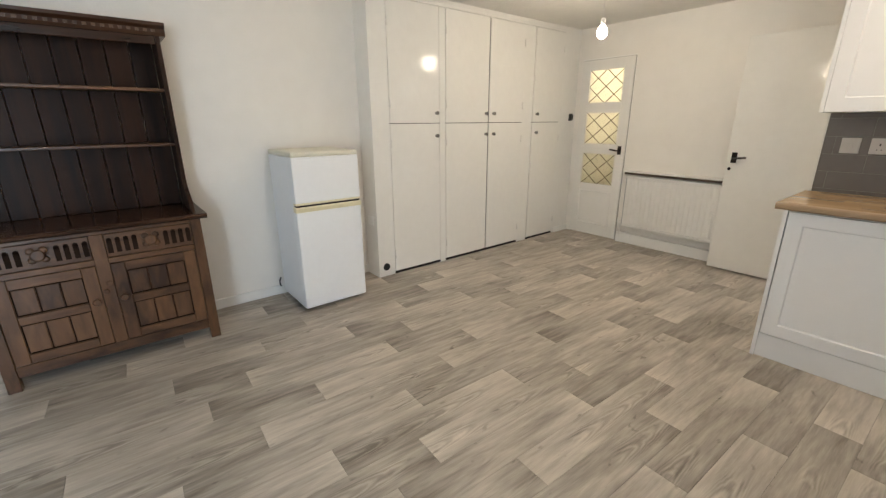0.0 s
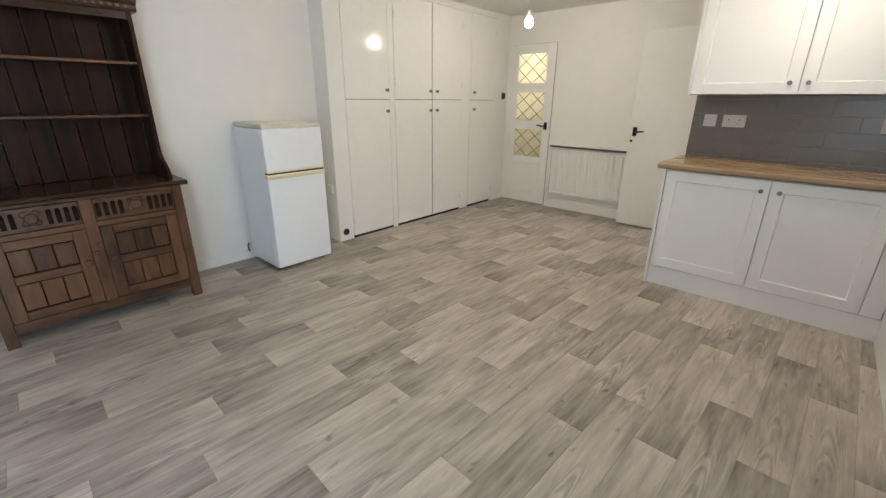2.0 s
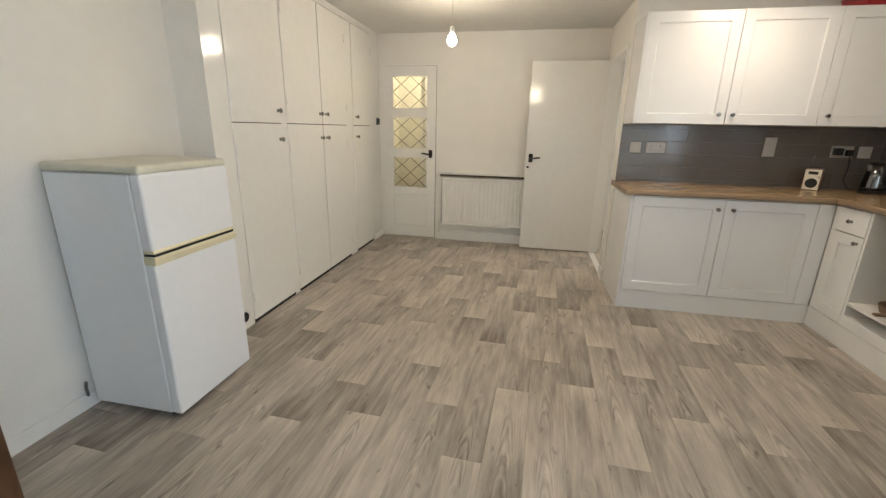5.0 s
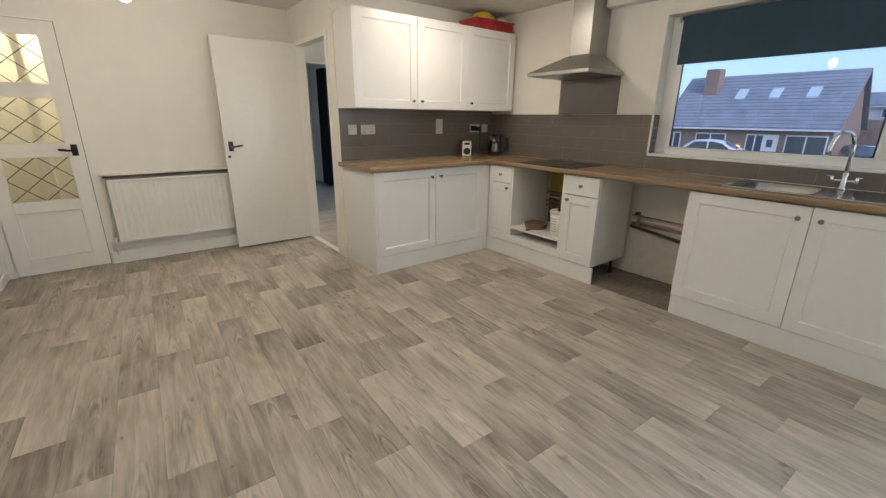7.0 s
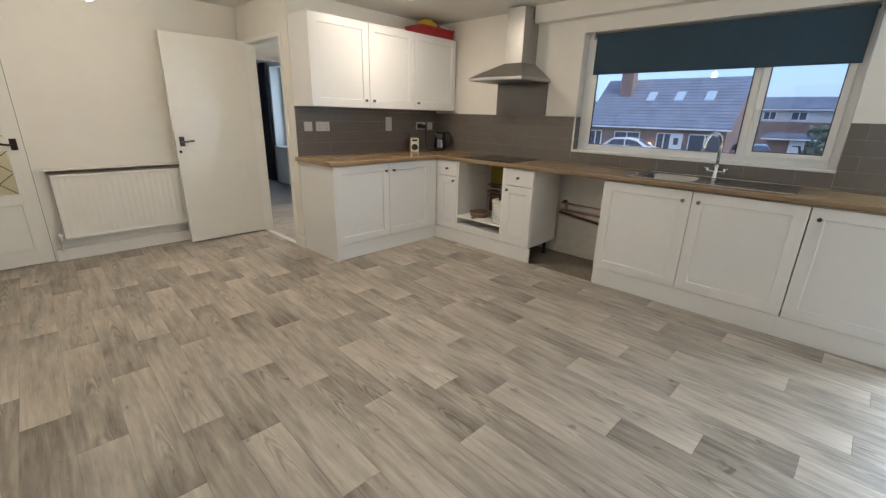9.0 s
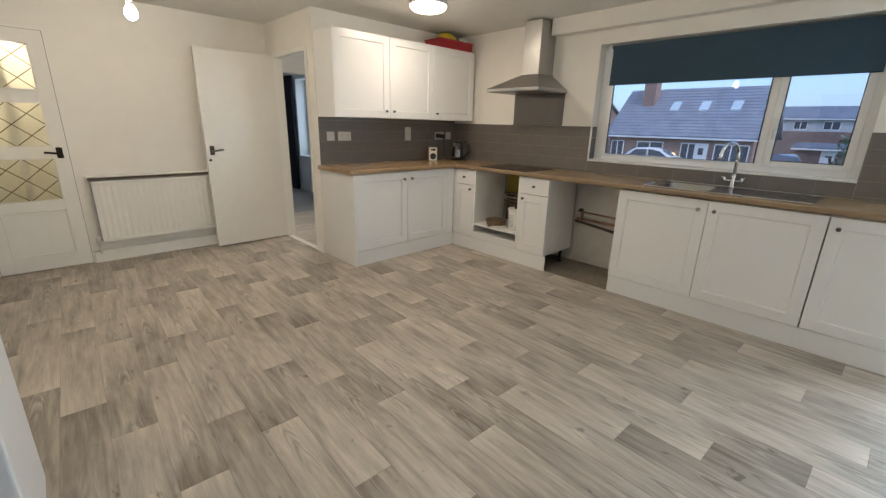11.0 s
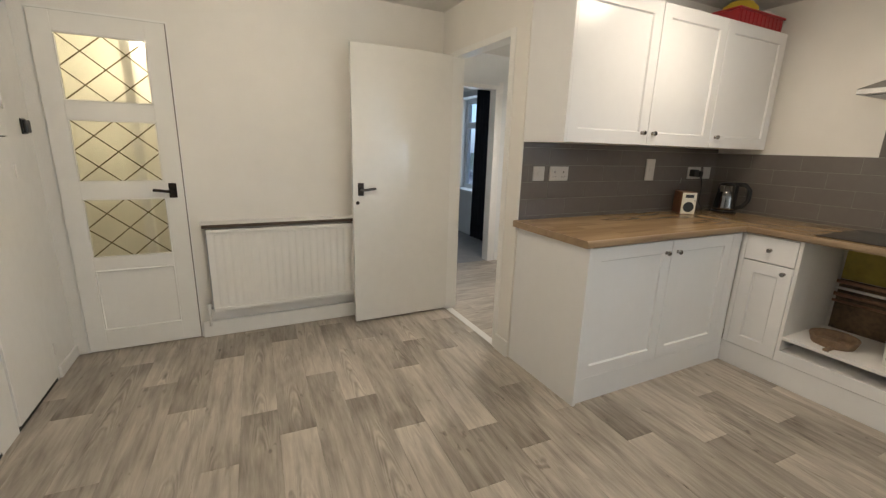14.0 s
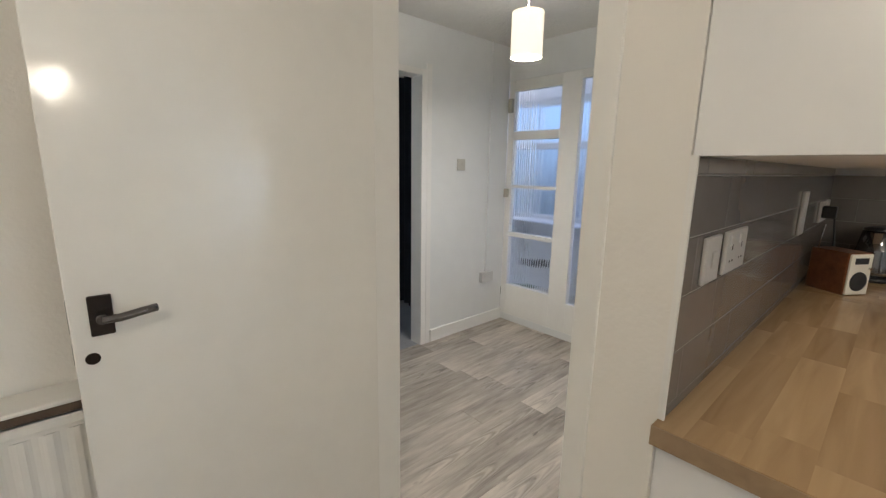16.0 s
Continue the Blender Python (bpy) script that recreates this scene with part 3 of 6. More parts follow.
# ---- fridge freezer ----
fr = thing("fridge_freezer", (-0.97, 0.565, 0), "small white fridge freezer with yellowed cream trim, against the wall", "fridge")
FY0, FY1, FX0, FX1 = 0.332, 0.815, -1.235, -0.762
part("body", B((FX0, FX1 - 0.055, FY0 + 0.004, FY1 - 0.004, 0.03, 1.105), bevel=0.005), FRIDGE, fr)
part("top_cover", B((FX0, FX1 - 0.002, FY0, FY1, 1.108, 1.142), bevel=0.012, seg=3), mat("aged_top_plastic", (0.66, 0.64, 0.53), 0.4, 0, 6, 0.06), fr, "yellowed cream plastic top")
part("freezer_door", B((FX1 - 0.05, FX1, FY0, FY1, 0.800, 1.108), bevel=0.010, seg=3), FRIDGE, fr)
part("fridge_door", B((FX1 - 0.05, FX1, FY0, FY1, 0.035, 0.748), bevel=0.010, seg=3), FRIDGE, fr)
bm = bmesh.new()
prism(bm, [(FX1 - 0.045, 0.790), (FX1 + 0.001, 0.790), (FX1 + 0.004, 0.797), (FX1 - 0.001, 0.804), (FX1 - 0.045, 0.804)], "y", FY0 + 0.003, FY1 - 0.003)
part("freezer_handle", bm, CREAM, fr, "yellowed cream grip strip")
bm = bmesh.new()
prism(bm, [(FX1 - 0.048, 0.744), (FX1 + 0.003, 0.742), (FX1 + 0.008, 0.768), (FX1 + 0.002, 0.778), (FX1 - 0.048, 0.777)], "y", FY0, FY1)
part("fridge_handle", bm, CREAM, fr, "yellowed cream grip strip")
# Solid dark strip painted as the shade in the grip recess.
part("grip_recess", B((FX1 - 0.045, FX1 + 0.0008, FY0 + 0.01, FY1 - 0.01, 0.7765, 0.791)), DARKGAP, fr)
part("gasket", B((FX1 - 0.058, FX1 - 0.046, FY0 + 0.01, FY1 - 0.01, 0.05, 1.10)), RUBBER, fr)
for yy in (FY0 + 0.05, FY1 - 0.05):
    for xx in (FX0 + 0.05, FX1 - 0.09):
        part("foot", lathe(bmesh.new(), (xx, yy, 0), (0, 0, 1), [(0, 0.018), (0.03, 0.016)], 12), BLACK, fr)
cl = rod(bmesh.new(), [(-1.25, 0.318, 0.14), (-1.23, 0.300, 0.12), (-1.235, 0.305, 0.08), (-1.25, 0.315, 0.07)], 0.006)
part("cable_clip", cl, RUBBER, fr)


# ---- dresser ----
dr = thing("dresser", (-1.03, -0.72, 0), "old dark oak dresser with open plate rack and carved drawers", "dresser")
RX0, RX1, RY0, RY1 = -1.255, -0.815, -1.215, -0.225
for yy in (RY0, RY1 - 0.055):
    for xx in (RX0, RX1 - 0.055):
        part("leg", B((xx, xx + 0.055, yy, yy + 0.055, 0, 0.785), bevel=0.003), MIDOAK, dr)
part("side_panel", B((RX0 + 0.055, RX1 - 0.055, RY1 - 0.04, RY1 - 0.02, 0.07, 0.785)), DARKOAK, dr)
part("side_panel", B((RX0 + 0.055, RX1 - 0.055, RY0 + 0.02, RY0 + 0.04, 0.07, 0.785)), DARKOAK, dr)
part("back_panel", B((RX0 + 0.005, RX0 + 0.015, RY0 + 0.055, RY1 - 0.055, 0.07, 0.785)), DARKOAK, dr)
part("bottom_board", B((RX0 + 0.02, RX1 - 0.03, RY0 + 0.04, RY1 - 0.04, 0.085, 0.10)), DARKOAK, dr)
bm = bmesh.new()
prism(bm, [(RX0 - 0.005, 0.785), (RX1 + 0.018, 0.785), (RX1 + 0.034, 0.797), (RX1 + 0.036, 0.806), (RX1 + 0.028, 0.815), (RX0 - 0.005, 0.815)], "y", RY0 - 0.035, RY1 + 0.035)
part("tabletop", bm, DARKOAKY, dr, "dark polished oak board with a moulded edge")
part("rail", B((RX1 - 0.045, RX1 - 0.004, RY0 + 0.055, RY1 - 0.055, 0.765, 0.784), bevel=0.002), MIDOAKY, dr)
part("rail", B((RX1 - 0.045, RX1 - 0.004, RY0 + 0.055, RY1 - 0.055, 0.600, 0.630), bevel=0.002), MIDOAKY, dr)
part("rail", B((RX1 - 0.045, RX1 - 0.004, RY0 + 0.055, RY1 - 0.055, 0.075, 0.135), bevel=0.002), MIDOAKY, dr)
YM = (RY0 + RY1) / 2
part("centre_post", B((RX1 - 0.045, RX1 - 0.002, YM - 0.03, YM + 0.03, 0.135, 0.765), bevel=0.002), MIDOAK, dr)
for s in (-1, 1):
    y0, y1 = sorted((YM + s * 0.032, (RY1 - 0.057) if s > 0 else (RY0 + 0.057)))
    drawer = part("drawer", B((RX1 - 0.05, RX1 - 0.006, y0, y1, 0.633, 0.762), bevel=0.003), MIDOAKY, dr, "oak drawer front with carved flutes")
    n = 11
    for k in range(n):
        yc = y0 + (k + 0.5) * (y1 - y0) / n
        if abs(k - 5) <= 1:
            continue
        bm = lathe(bmesh.new(), (RX1 - 0.0065, yc, 0.728), (1, 0, 0), [(0, 0.012), (0.002, 0.010)], 12)
        for q in B((RX1 - 0.0065, RX1 - 0.0045, yc - 0.0115, yc + 0.0115, 0.655, 0.728)), :
            me = bpy.data.meshes.new("t")
            q.to_mesh(me)
            bm.from_mesh(me)
            q.free()
        part("flute", bm, GROOVE, drawer)
    part("rosette", knob(None, (RX1 - 0.006, (y0 + y1) / 2, 0.700), (1, 0, 0), 0.030, 0.016), MIDOAK, drawer, "carved round wooden pull")
    for k in range(4):
        a = math.radians(45 + 90 * k)
        part("petal", lathe(bmesh.new(), (RX1 - 0.006, (y0 + y1) / 2 + 0.034 * math.cos(a), 0.700 + 0.034 * math.sin(a)), (1, 0, 0), [(0, 0.019), (0.005, 0.017), (0.009, 0.008)], 12), MIDOAK, drawer, "carved oak petal beside the round pull")
    door = part("door", B((RX1 - 0.040, RX1 - 0.022, y0, y1, 0.138, 0.597)), DARKOAK, dr, "oak door with six plank panels")
    part("stile", B((RX1 - 0.024, RX1 - 0.002, y0, y0 + 0.062, 0.138, 0.597), bevel=0.003), MIDOAK, door)
    part("stile", B((RX1 - 0.024, RX1 - 0.002, y1 - 0.062, y1, 0.138, 0.597), bevel=0.003), MIDOAK, door)
    for z0, z1 in ((0.138, 0.188), (0.352, 0.398), (0.545, 0.597)):
        part("door_rail", B((RX1 - 0.024, RX1 - 0.003, y0 + 0.062, y1 - 0.062, z0, z1), bevel=0.003), MIDOAKY, door)
    # Dark strips put the recess shade round each panel.
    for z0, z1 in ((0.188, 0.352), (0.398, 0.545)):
        part("panel_moulding", B((RX1 - 0.022, RX1 - 0.010, y0 + 0.062, y0 + 0.068, z0, z1), (RX1 - 0.022, RX1 - 0.010, y1 - 0.068, y1 - 0.062, z0, z1), (RX1 - 0.022, RX1 - 0.010, y0 + 0.068, y1 - 0.068, z0, z0 + 0.006), (RX1 - 0.022, RX1 - 0.010, y0 + 0.068, y1 - 0.068, z1 - 0.006, z1), bevel=0.002), GROOVE, door, "dark strip round the panel, recess shade painted in")
    for z0, z1 in ((0.190, 0.350), (0.400, 0.543)):
        for k in range(3):
            w = (y1 - y0 - 0.124) / 3
            ya = y0 + 0.062 + k * w
            part("plank", B((RX1 - 0.026, RX1 - 0.014, ya + 0.003, ya + w - 0.003, z0 + 0.004, z1 - 0.004), bevel=0.003), MIDOAK, door)
    ky = y0 + 0.03 if s > 0 else y1 - 0.03
    part("knob", knob(None, (RX1 - 0.002, ky, 0.40), (1, 0, 0), 0.02, 0.026), MIDOAK, door, "turned wooden knob")
    part("catch", knob(None, (RX1 - 0.002, YM + s * 0.012, 0.47 + s * 0.022), (1, 0, 0), 0.015, 0.016), MIDOAK, dr, "small wooden turn catch")
# rack
for ya in (RY0 + 0.005, RY1 - 0.027):
    bm = bmesh.new()
    prism(bm, [(RX0, 0.815), (-0.93, 0.815), (-0.945, 0.86), (-0.985, 0.90), (-1.035, 0.935), (-1.055, 0.99), (-1.06, 1.80), (RX0, 1.80)], "y", ya, ya + 0.022)
    part("rack_side", bm, DARKOAK, dr, "shaped dark oak rack side")
for z in (1.195, 1.505):
    part("shelf", B((RX0 + 0.015, -1.075, RY0 + 0.027, RY1 - 0.027, z, z + 0.018), bevel=0.003), MIDOAKY, dr)
part("rack_rail", B((-1.085, -1.066, RY0 + 0.027, RY1 - 0.027, 1.755, 1.80), bevel=0.003), DARKOAKY, dr)
bm = bmesh.new()
prism(bm, [(RX0, 1.80), (-1.055, 1.80), (-1.045, 1.815), (-1.045, 1.835), (-1.022, 1.850), (-1.020, 1.866), (RX0, 1.866)], "y", RY0 - 0.025, RY1 + 0.025)
part("cornice", bm, DARKOAKY, dr, "dark moulded oak cornice with carved dentils")
bm = bmesh.new()
for k in range(26):
    yy = RY0 + 0.02 + k * 0.0372
    bx = B((-1.046, -1.041, yy, yy + 0.018, 1.818, 1.832))
    me = bpy.data.meshes.new("t")
    bx.to_mesh(me)
    bm.from_mesh(me)
    bx.free()
tagged(part("dentil_carving", bm, MIDOAK, dr), kind="stuff")
for k in range(8):
    w = (RY1 - RY0 - 0.06) / 8
    ya = RY0 + 0.03 + k * w
    part("back_plank", B((RX0 + 0.002, RX0 + 0.014, ya + 0.002, ya + w - 0.002, 0.816, 1.798), bevel=0.002), DARKOAK, dr)


# ---- kitchen units ----
def shaker(u0, u1, z0, z1, stile=0.068):
    """A door in the plane of u and z, its face towards -y at 0; a frame with a sunk panel."""
    bm = bmesh.new()
    t, rec, ch = 0.018, 0.009, 0.006
    if z1 - z0 < 0.2:
        return B((u0, u1, 0, t, z0, z1), bevel=0.0015)
    o = [(u0, z0), (u1, z0), (u1, z1), (u0, z1)]
    i = [(u0 + stile, z0 + stile), (u1 - stile, z0 + stile), (u1 - stile, z1 - stile), (u0 + stile, z1 - stile)]
    j = [(u0 + stile + ch, z0 + stile + ch), (u1 - stile - ch, z0 + stile + ch), (u1 - stile - ch, z1 - stile - ch), (u0 + stile + ch, z1 - stile - ch)]
    e = 0.0015
    oo = [(u0 + e, z0 + e), (u1 - e, z0 + e), (u1 - e, z1 - e), (u0 + e, z1 - e)]
    back, mid, front, inn, pan = ([bm.verts.new((p[0], y, p[1])) for p in ring] for ring, y in ((o, t), (o, e), (oo, 0), (i, 0), (j, rec)))
    bm.faces.new(back)
    bm.faces.new(pan)
    for a, b in ((back, mid), (mid, front), (front, inn), (inn, pan)):
        for k in range(4):
            bm.faces.new((a[k], a[(k + 1) % 4], b[(k + 1) % 4], b[k]))
    return bm




def facing(bm, front, side):
    """side 's': the face looks south at y = front. 'w': it looks west at x = front, and u runs along y."""
    if side == "s":
        bm.transform(Matrix.Translation((0, front, 0)))
    else:
        bm.transform(Matrix(((0, 1, 0, front), (1, 0, 0, 0), (0, 0, 1, 0), (0, 0, 0, 1))))
    return bm


def add_door(unit, name, u0, u1, z0, z1, front, side, ku=None, kz=None):
    d = part(name, facing(shaker(u0, u1, z0, z1), front, side), UNIT, unit)
    if ku is not None:
        p, way = ((ku, front, kz), (0, -1, 0)) if side == "s" else ((front, ku, kz), (-1, 0, 0))
        part("knob", knob(None, p, way, 0.0135, 0.026), KNOBM, d, "round chrome knob")
    return d


def carcass(unit, u0, u1, z0, z1, front, back, side, bottom=True, open_back=False, shelf=None):
    """Panels 18 mm thick between front and back."""
    t = 0.018
    bs = [("side_panel", u0, u0 + t, z0, z1), ("side_panel", u1 - t, u1, z0, z1), ("bottom_board", u0 + t, u1 - t, z0, z0 + t), ("top_board", u0 + t, u1 - t, z1 - t, z1)]
    if shelf:
        bs.append(("shelf", u0 + t, u1 - t, shelf, shelf + t))
    flip = (lambda p, q, r, w: (r, w, p, q)) if side == "s" else (lambda p, q, r, w: (p, q, r, w))
    for name, a, b, c, d in bs:
        part(name, B((*flip(front, back, a, b), c, d)), CARCASS, unit)
    if not open_back:
        part("back_panel", B((*flip(back - 0.006, back, u0 + t, u1 - t), z0 + t, z1 - t)), CARCASS, unit)


FS, FW = 2.182, 2.708   # door faces of the two base runs
G = "fitted kitchen base units"
u = thing("base_unit", (2.03, 2.4, 0), "white shaker double-door kitchen base unit under the oak worktop", "kitchen unit", G)
carcass(u, 1.446, 2.615, 0.145, 0.870, FS + 0.02, 2.76, "s")
add_door(u, "door", 1.450, 2.047, 0.148, 0.862, FS, "s", 2.003, 0.795)
add_door(u, "door", 2.051, 2.610, 0.148, 0.862, FS, "s", 2.098, 0.795)
part("end_panel", B((1.426, 1.445, FS - 0.006, 2.764, 0, 0.870), bevel=0.001), UNIT, u)
part("corner_post", B((2.614, FW - 0.002, FS + 0.002, FS + 0.02, 0.148, 0.862), (FW + 0.002, FW + 0.02, 2.155, FS - 0.002, 0.148, 0.862)), UNIT, u)
part("plinth", B((1.446, FW + 0.02, FS + 0.006, FS + 0.022, 0.002, 0.143)), UNIT, u)

u = thing("base_unit", (3.0, 2.0, 0), "narrow white shaker base unit with a drawer over a door", "kitchen unit", G)
carcass(u, 1.892, 2.180, 0.145, 0.870, FW + 0.02, 3.25, "w")
add_door(u, "drawer", 1.8885, 2.1525, 0.712, 0.862, FW, "w", 2.02, 0.787)
add_door(u, "door", 1.8885, 2.1525, 0.148, 0.706, FW, "w", 1.93, 0.665)

u = thing("oven_housing", (3.0, 1.59, 0), "open white oven housing with a shelf, under the hob", "kitchen unit", G)
part("side_panel", B((FW + 0.004, 3.22, 1.868, 1.886, 0.145, 0.870)), CARCASS, u)
part("side_panel", B((FW + 0.004, 3.22, 1.292, 1.310, 0.145, 0.870)), CARCASS, u)
part("shelf", B((FW + 0.004, 3.18, 1.310, 1.868, 0.285, 0.303), bevel=0.001), CARCASS, u)
part("bottom_board", B((FW + 0.004, 3.18, 1.310, 1.868, 0.195, 0.213)), CARCASS, u)
part("front_rail", B((FW, FW + 0.018, 1.292, 1.886, 0.147, 0.215), bevel=0.001), UNIT, u)

u = thing("base_unit", (3.0, 1.13, 0), "narrow white drawer-over-door base unit beside the appliance gap", "kitchen unit", G)
carcass(u, 0.972, 1.290, 0.145, 0.870, FW + 0.02, 3.20, "w")
add_door(u, "drawer", 0.974, 1.2895, 0.712, 0.862, FW, "w", 1.13, 0.787)
add_door(u, "door", 0.974, 1.2895, 0.148, 0.706, FW, "w", 1.245, 0.665)
for xx in (2.80, 3.12):
    part("leg", lathe(bmesh.new(), (xx, 1.03, 0), (0, 0, 1), [(0, 0.028), (0.012, 0.026), (0.02, 0.015), (0.145, 0.015)], 12), BLACK, u, "black plastic adjustable leg")
single("plinth_board", B((FW + 0.006, FW + 0.022, 0.955, FS + 0.004, 0.002, 0.143), bevel=0.001), UNIT, "white plinth board under the hob side units", "plinth")

u = thing("sink_unit", (3.0, -0.28, 0), "white shaker double-door sink base unit under the oak worktop", "kitchen unit", G)
carcass(u, -0.908, 0.318, 0.145, 0.700, FW + 0.02, 3.25, "w")
part("end_panel", B((FW + 0.018, 3.25, 0.318, 0.336, 0.002, 0.870)), UNIT, u)
add_door(u, "door", -0.286, 0.334, 0.148, 0.862, FW, "w", -0.236, 0.795)
add_door(u, "door", -0.910, -0.290, 0.148, 0.862, FW, "w", -0.334, 0.795)
part("plinth", B((FW + 0.008, FW + 0.024, -0.90, 0.318, 0.002, 0.143)), UNIT, u)
u = thing("base_unit", (3.0, -1.25, 0), "white shaker single-door base unit beyond the sink", "kitchen unit", G)
carcass(u, -1.515, -0.920, 0.145, 0.870, FW + 0.02, 3.25, "w")
add_door(u, "door", -1.512, -0.917, 0.148, 0.862, FW, "w", -0.962, 0.795)
part("plinth", B((FW + 0.008, FW + 0.024, -1.53, -0.9005, 0.002, 0.143)), UNIT, u)
part("end_panel", B((FW, 3.25, -1.534, -1.516, 0, 0.870)), UNIT, u)

# wall units
FU = 2.432
u = thing("wall_unit", (2.0, 2.6, 1.365), "white shaker double-door wall unit above the grey tiles", "kitchen unit", "kitchen wall units")
carcass(u, 1.440, 2.600, 1.367, 2.100, FU + 0.02, 2.76, "s")
add_door(u, "door", 1.440, 2.030, 1.367, 2.104, FU, "s", 1.982, 1.432)
add_door(u, "door", 2.034, 2.602, 1.367, 2.104, FU, "s", 2.072, 1.432)
part("end_panel", B((1.421, 1.439, FU - 0.002, 2.764, 1.365, 2.106), bevel=0.001), UNIT, u)
u = thing("wall_unit", (2.9, 2.6, 1.365), "white shaker single-door wall unit in the corner", "kitchen unit", "kitchen wall units")
carcass(u, 2.604, 3.235, 1.367, 2.100, FU + 0.02, 2.76, "s")
add_door(u, "door", 2.606, 3.236, 1.367, 2.104, FU, "s", 2.655, 1.432)

# worktop: rounded front edge slabs with oak block strips on top
wt = thing("worktop", (3.0, 1.5, 0.872), "oak block-effect worktop along two walls", "worktop")
WT0, WT1 = 0.872, 0.908


def bull(bm, side, front, back, a, b):
    prof = [(front + 0.006, WT0), (front, WT0 + 0.010), (front, WT1 - 0.010), (front + 0.003, WT1 - 0.003), (front + 0.009, WT1), (back, WT1), (back, WT0)]
    return prism(bm, prof, "x" if side == "s" else "y", a, b)


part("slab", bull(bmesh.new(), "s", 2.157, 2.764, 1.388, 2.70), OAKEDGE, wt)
SX0, SX1, SY0, SY1 = 2.80, 3.16, -0.24, 0.12
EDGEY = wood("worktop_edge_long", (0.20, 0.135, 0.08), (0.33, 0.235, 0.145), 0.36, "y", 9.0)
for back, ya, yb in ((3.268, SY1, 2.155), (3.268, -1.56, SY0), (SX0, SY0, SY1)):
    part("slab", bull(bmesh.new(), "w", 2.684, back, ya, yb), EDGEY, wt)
part("slab", B((2.70, 3.268, 2.155, 2.764, WT0, WT1)), OAKTOP, wt)
part("slab", B((SX1, 3.268, SY0, SY1, WT0, WT1)), OAKTOP, wt)


def staves(x0, x1, y0, y1, long, holes=()):
    """Printed block strips, 1 mm proud of nothing: a thin layer of separate pieces."""
    bm = bmesh.new()
    rnd = random.Random(5)
    wid, z0, z1 = 0.078, WT1 + 0.0002, WT1 + 0.0016
    a0, a1, b0, b1 = (x0, x1, y0, y1) if long == "x" else (y0, y1, x0, x1)
    b = b0
    while b < b1 - 1e-6:
        be = min(b + wid, b1)
        a = a0
        first = True
        while a < a1 - 1e-6:
            ae = min(a + (rnd.uniform(0.08, 0.4) if first else rnd.uniform(0.28, 0.46)), a1)
            first = False
            q = (a, ae, b, be) if long == "x" else (b, be, a, ae)
            pieces = [q]
            for h in holes:
                out = []
                for p in pieces:
                    if p[1] <= h[0] or p[0] >= h[1] or p[3] <= h[2] or p[2] >= h[3]:
                        out.append(p)
                        continue
                    if p[2] < h[2]:
                        out.append((p[0], p[1], p[2], h[2]))
                    if p[3] > h[3]:
                        out.append((p[0], p[1], h[3], p[3]))
                    m0, m1 = max(p[2], h[2]), min(p[3], h[3])
                    if p[0] < h[0]:
                        out.append((p[0], h[0], m0, m1))
                    if p[1] > h[1]:
                        out.append((h[1], p[1], m0, m1))
                pieces = out
            for p in pieces:
                v = [bm.verts.new((x, y, z)) for x in p[:2] for y in p[2:] for z in (z0, z1)]
                for f in ((0, 1, 3, 2), (4, 6, 7, 5), (0, 4, 5, 1), (2, 3, 7, 6), (1, 5, 7, 3)):
                    bm.faces.new([v[i] for i in f])
            a = ae
        b = be
    return bm


tagged(part("stave_surface", staves(1.39, 2.69, 2.168, 2.762, "x"), OAKTOP, wt), kind="stuff")
tagged(part("stave_surface", staves(2.695, 3.266, -1.558, 2.762, "y", ((SX0, SX1, SY0, SY1),)), OAKTOPY, wt), kind="stuff")

# sink and tap
sk = thing("sink", (3.0, -0.3, 0.91), "stainless steel inset sink with drainer in the oak worktop", "sink")
ZR = WT1 + 0.002
bm = B((2.752, 3.235, -0.820, SY0, ZR, ZR + 0.004), (2.752, 3.235, SY1, 0.182, ZR, ZR + 0.004), (2.752, SX0, SY0, SY1, ZR, ZR + 0.004), (SX1, 3.235, SY0, SY1, ZR, ZR + 0.004))
part("rim", bm, SINKM, sk)
part("rim_edge", B((2.748, 2.758, -0.824, 0.186, ZR, ZR + 0.008), (3.229, 3.239, -0.824, 0.186, ZR, ZR + 0.008), (2.748, 3.239, -0.824, -0.814, ZR, ZR + 0.008), (2.748, 3.239, 0.176, 0.186, ZR, ZR + 0.008), bevel=0.003), CHROME, sk)


def round_ring(x0, x1, y0, y1, r, n=6):
    """Points round a rectangle with rounded corners, corner by corner."""
    out = []
    for cx, cy, a0 in ((x1 - r, y1 - r, 0), (x0 + r, y1 - r, 90), (x0 + r, y0 + r, 180), (x1 - r, y0 + r, 270)):
        out += [(cx + r * math.cos(radians(a0 + 90 * k / n)), cy + r * math.sin(radians(a0 + 90 * k / n))) for k in range(n + 1)]
    return out


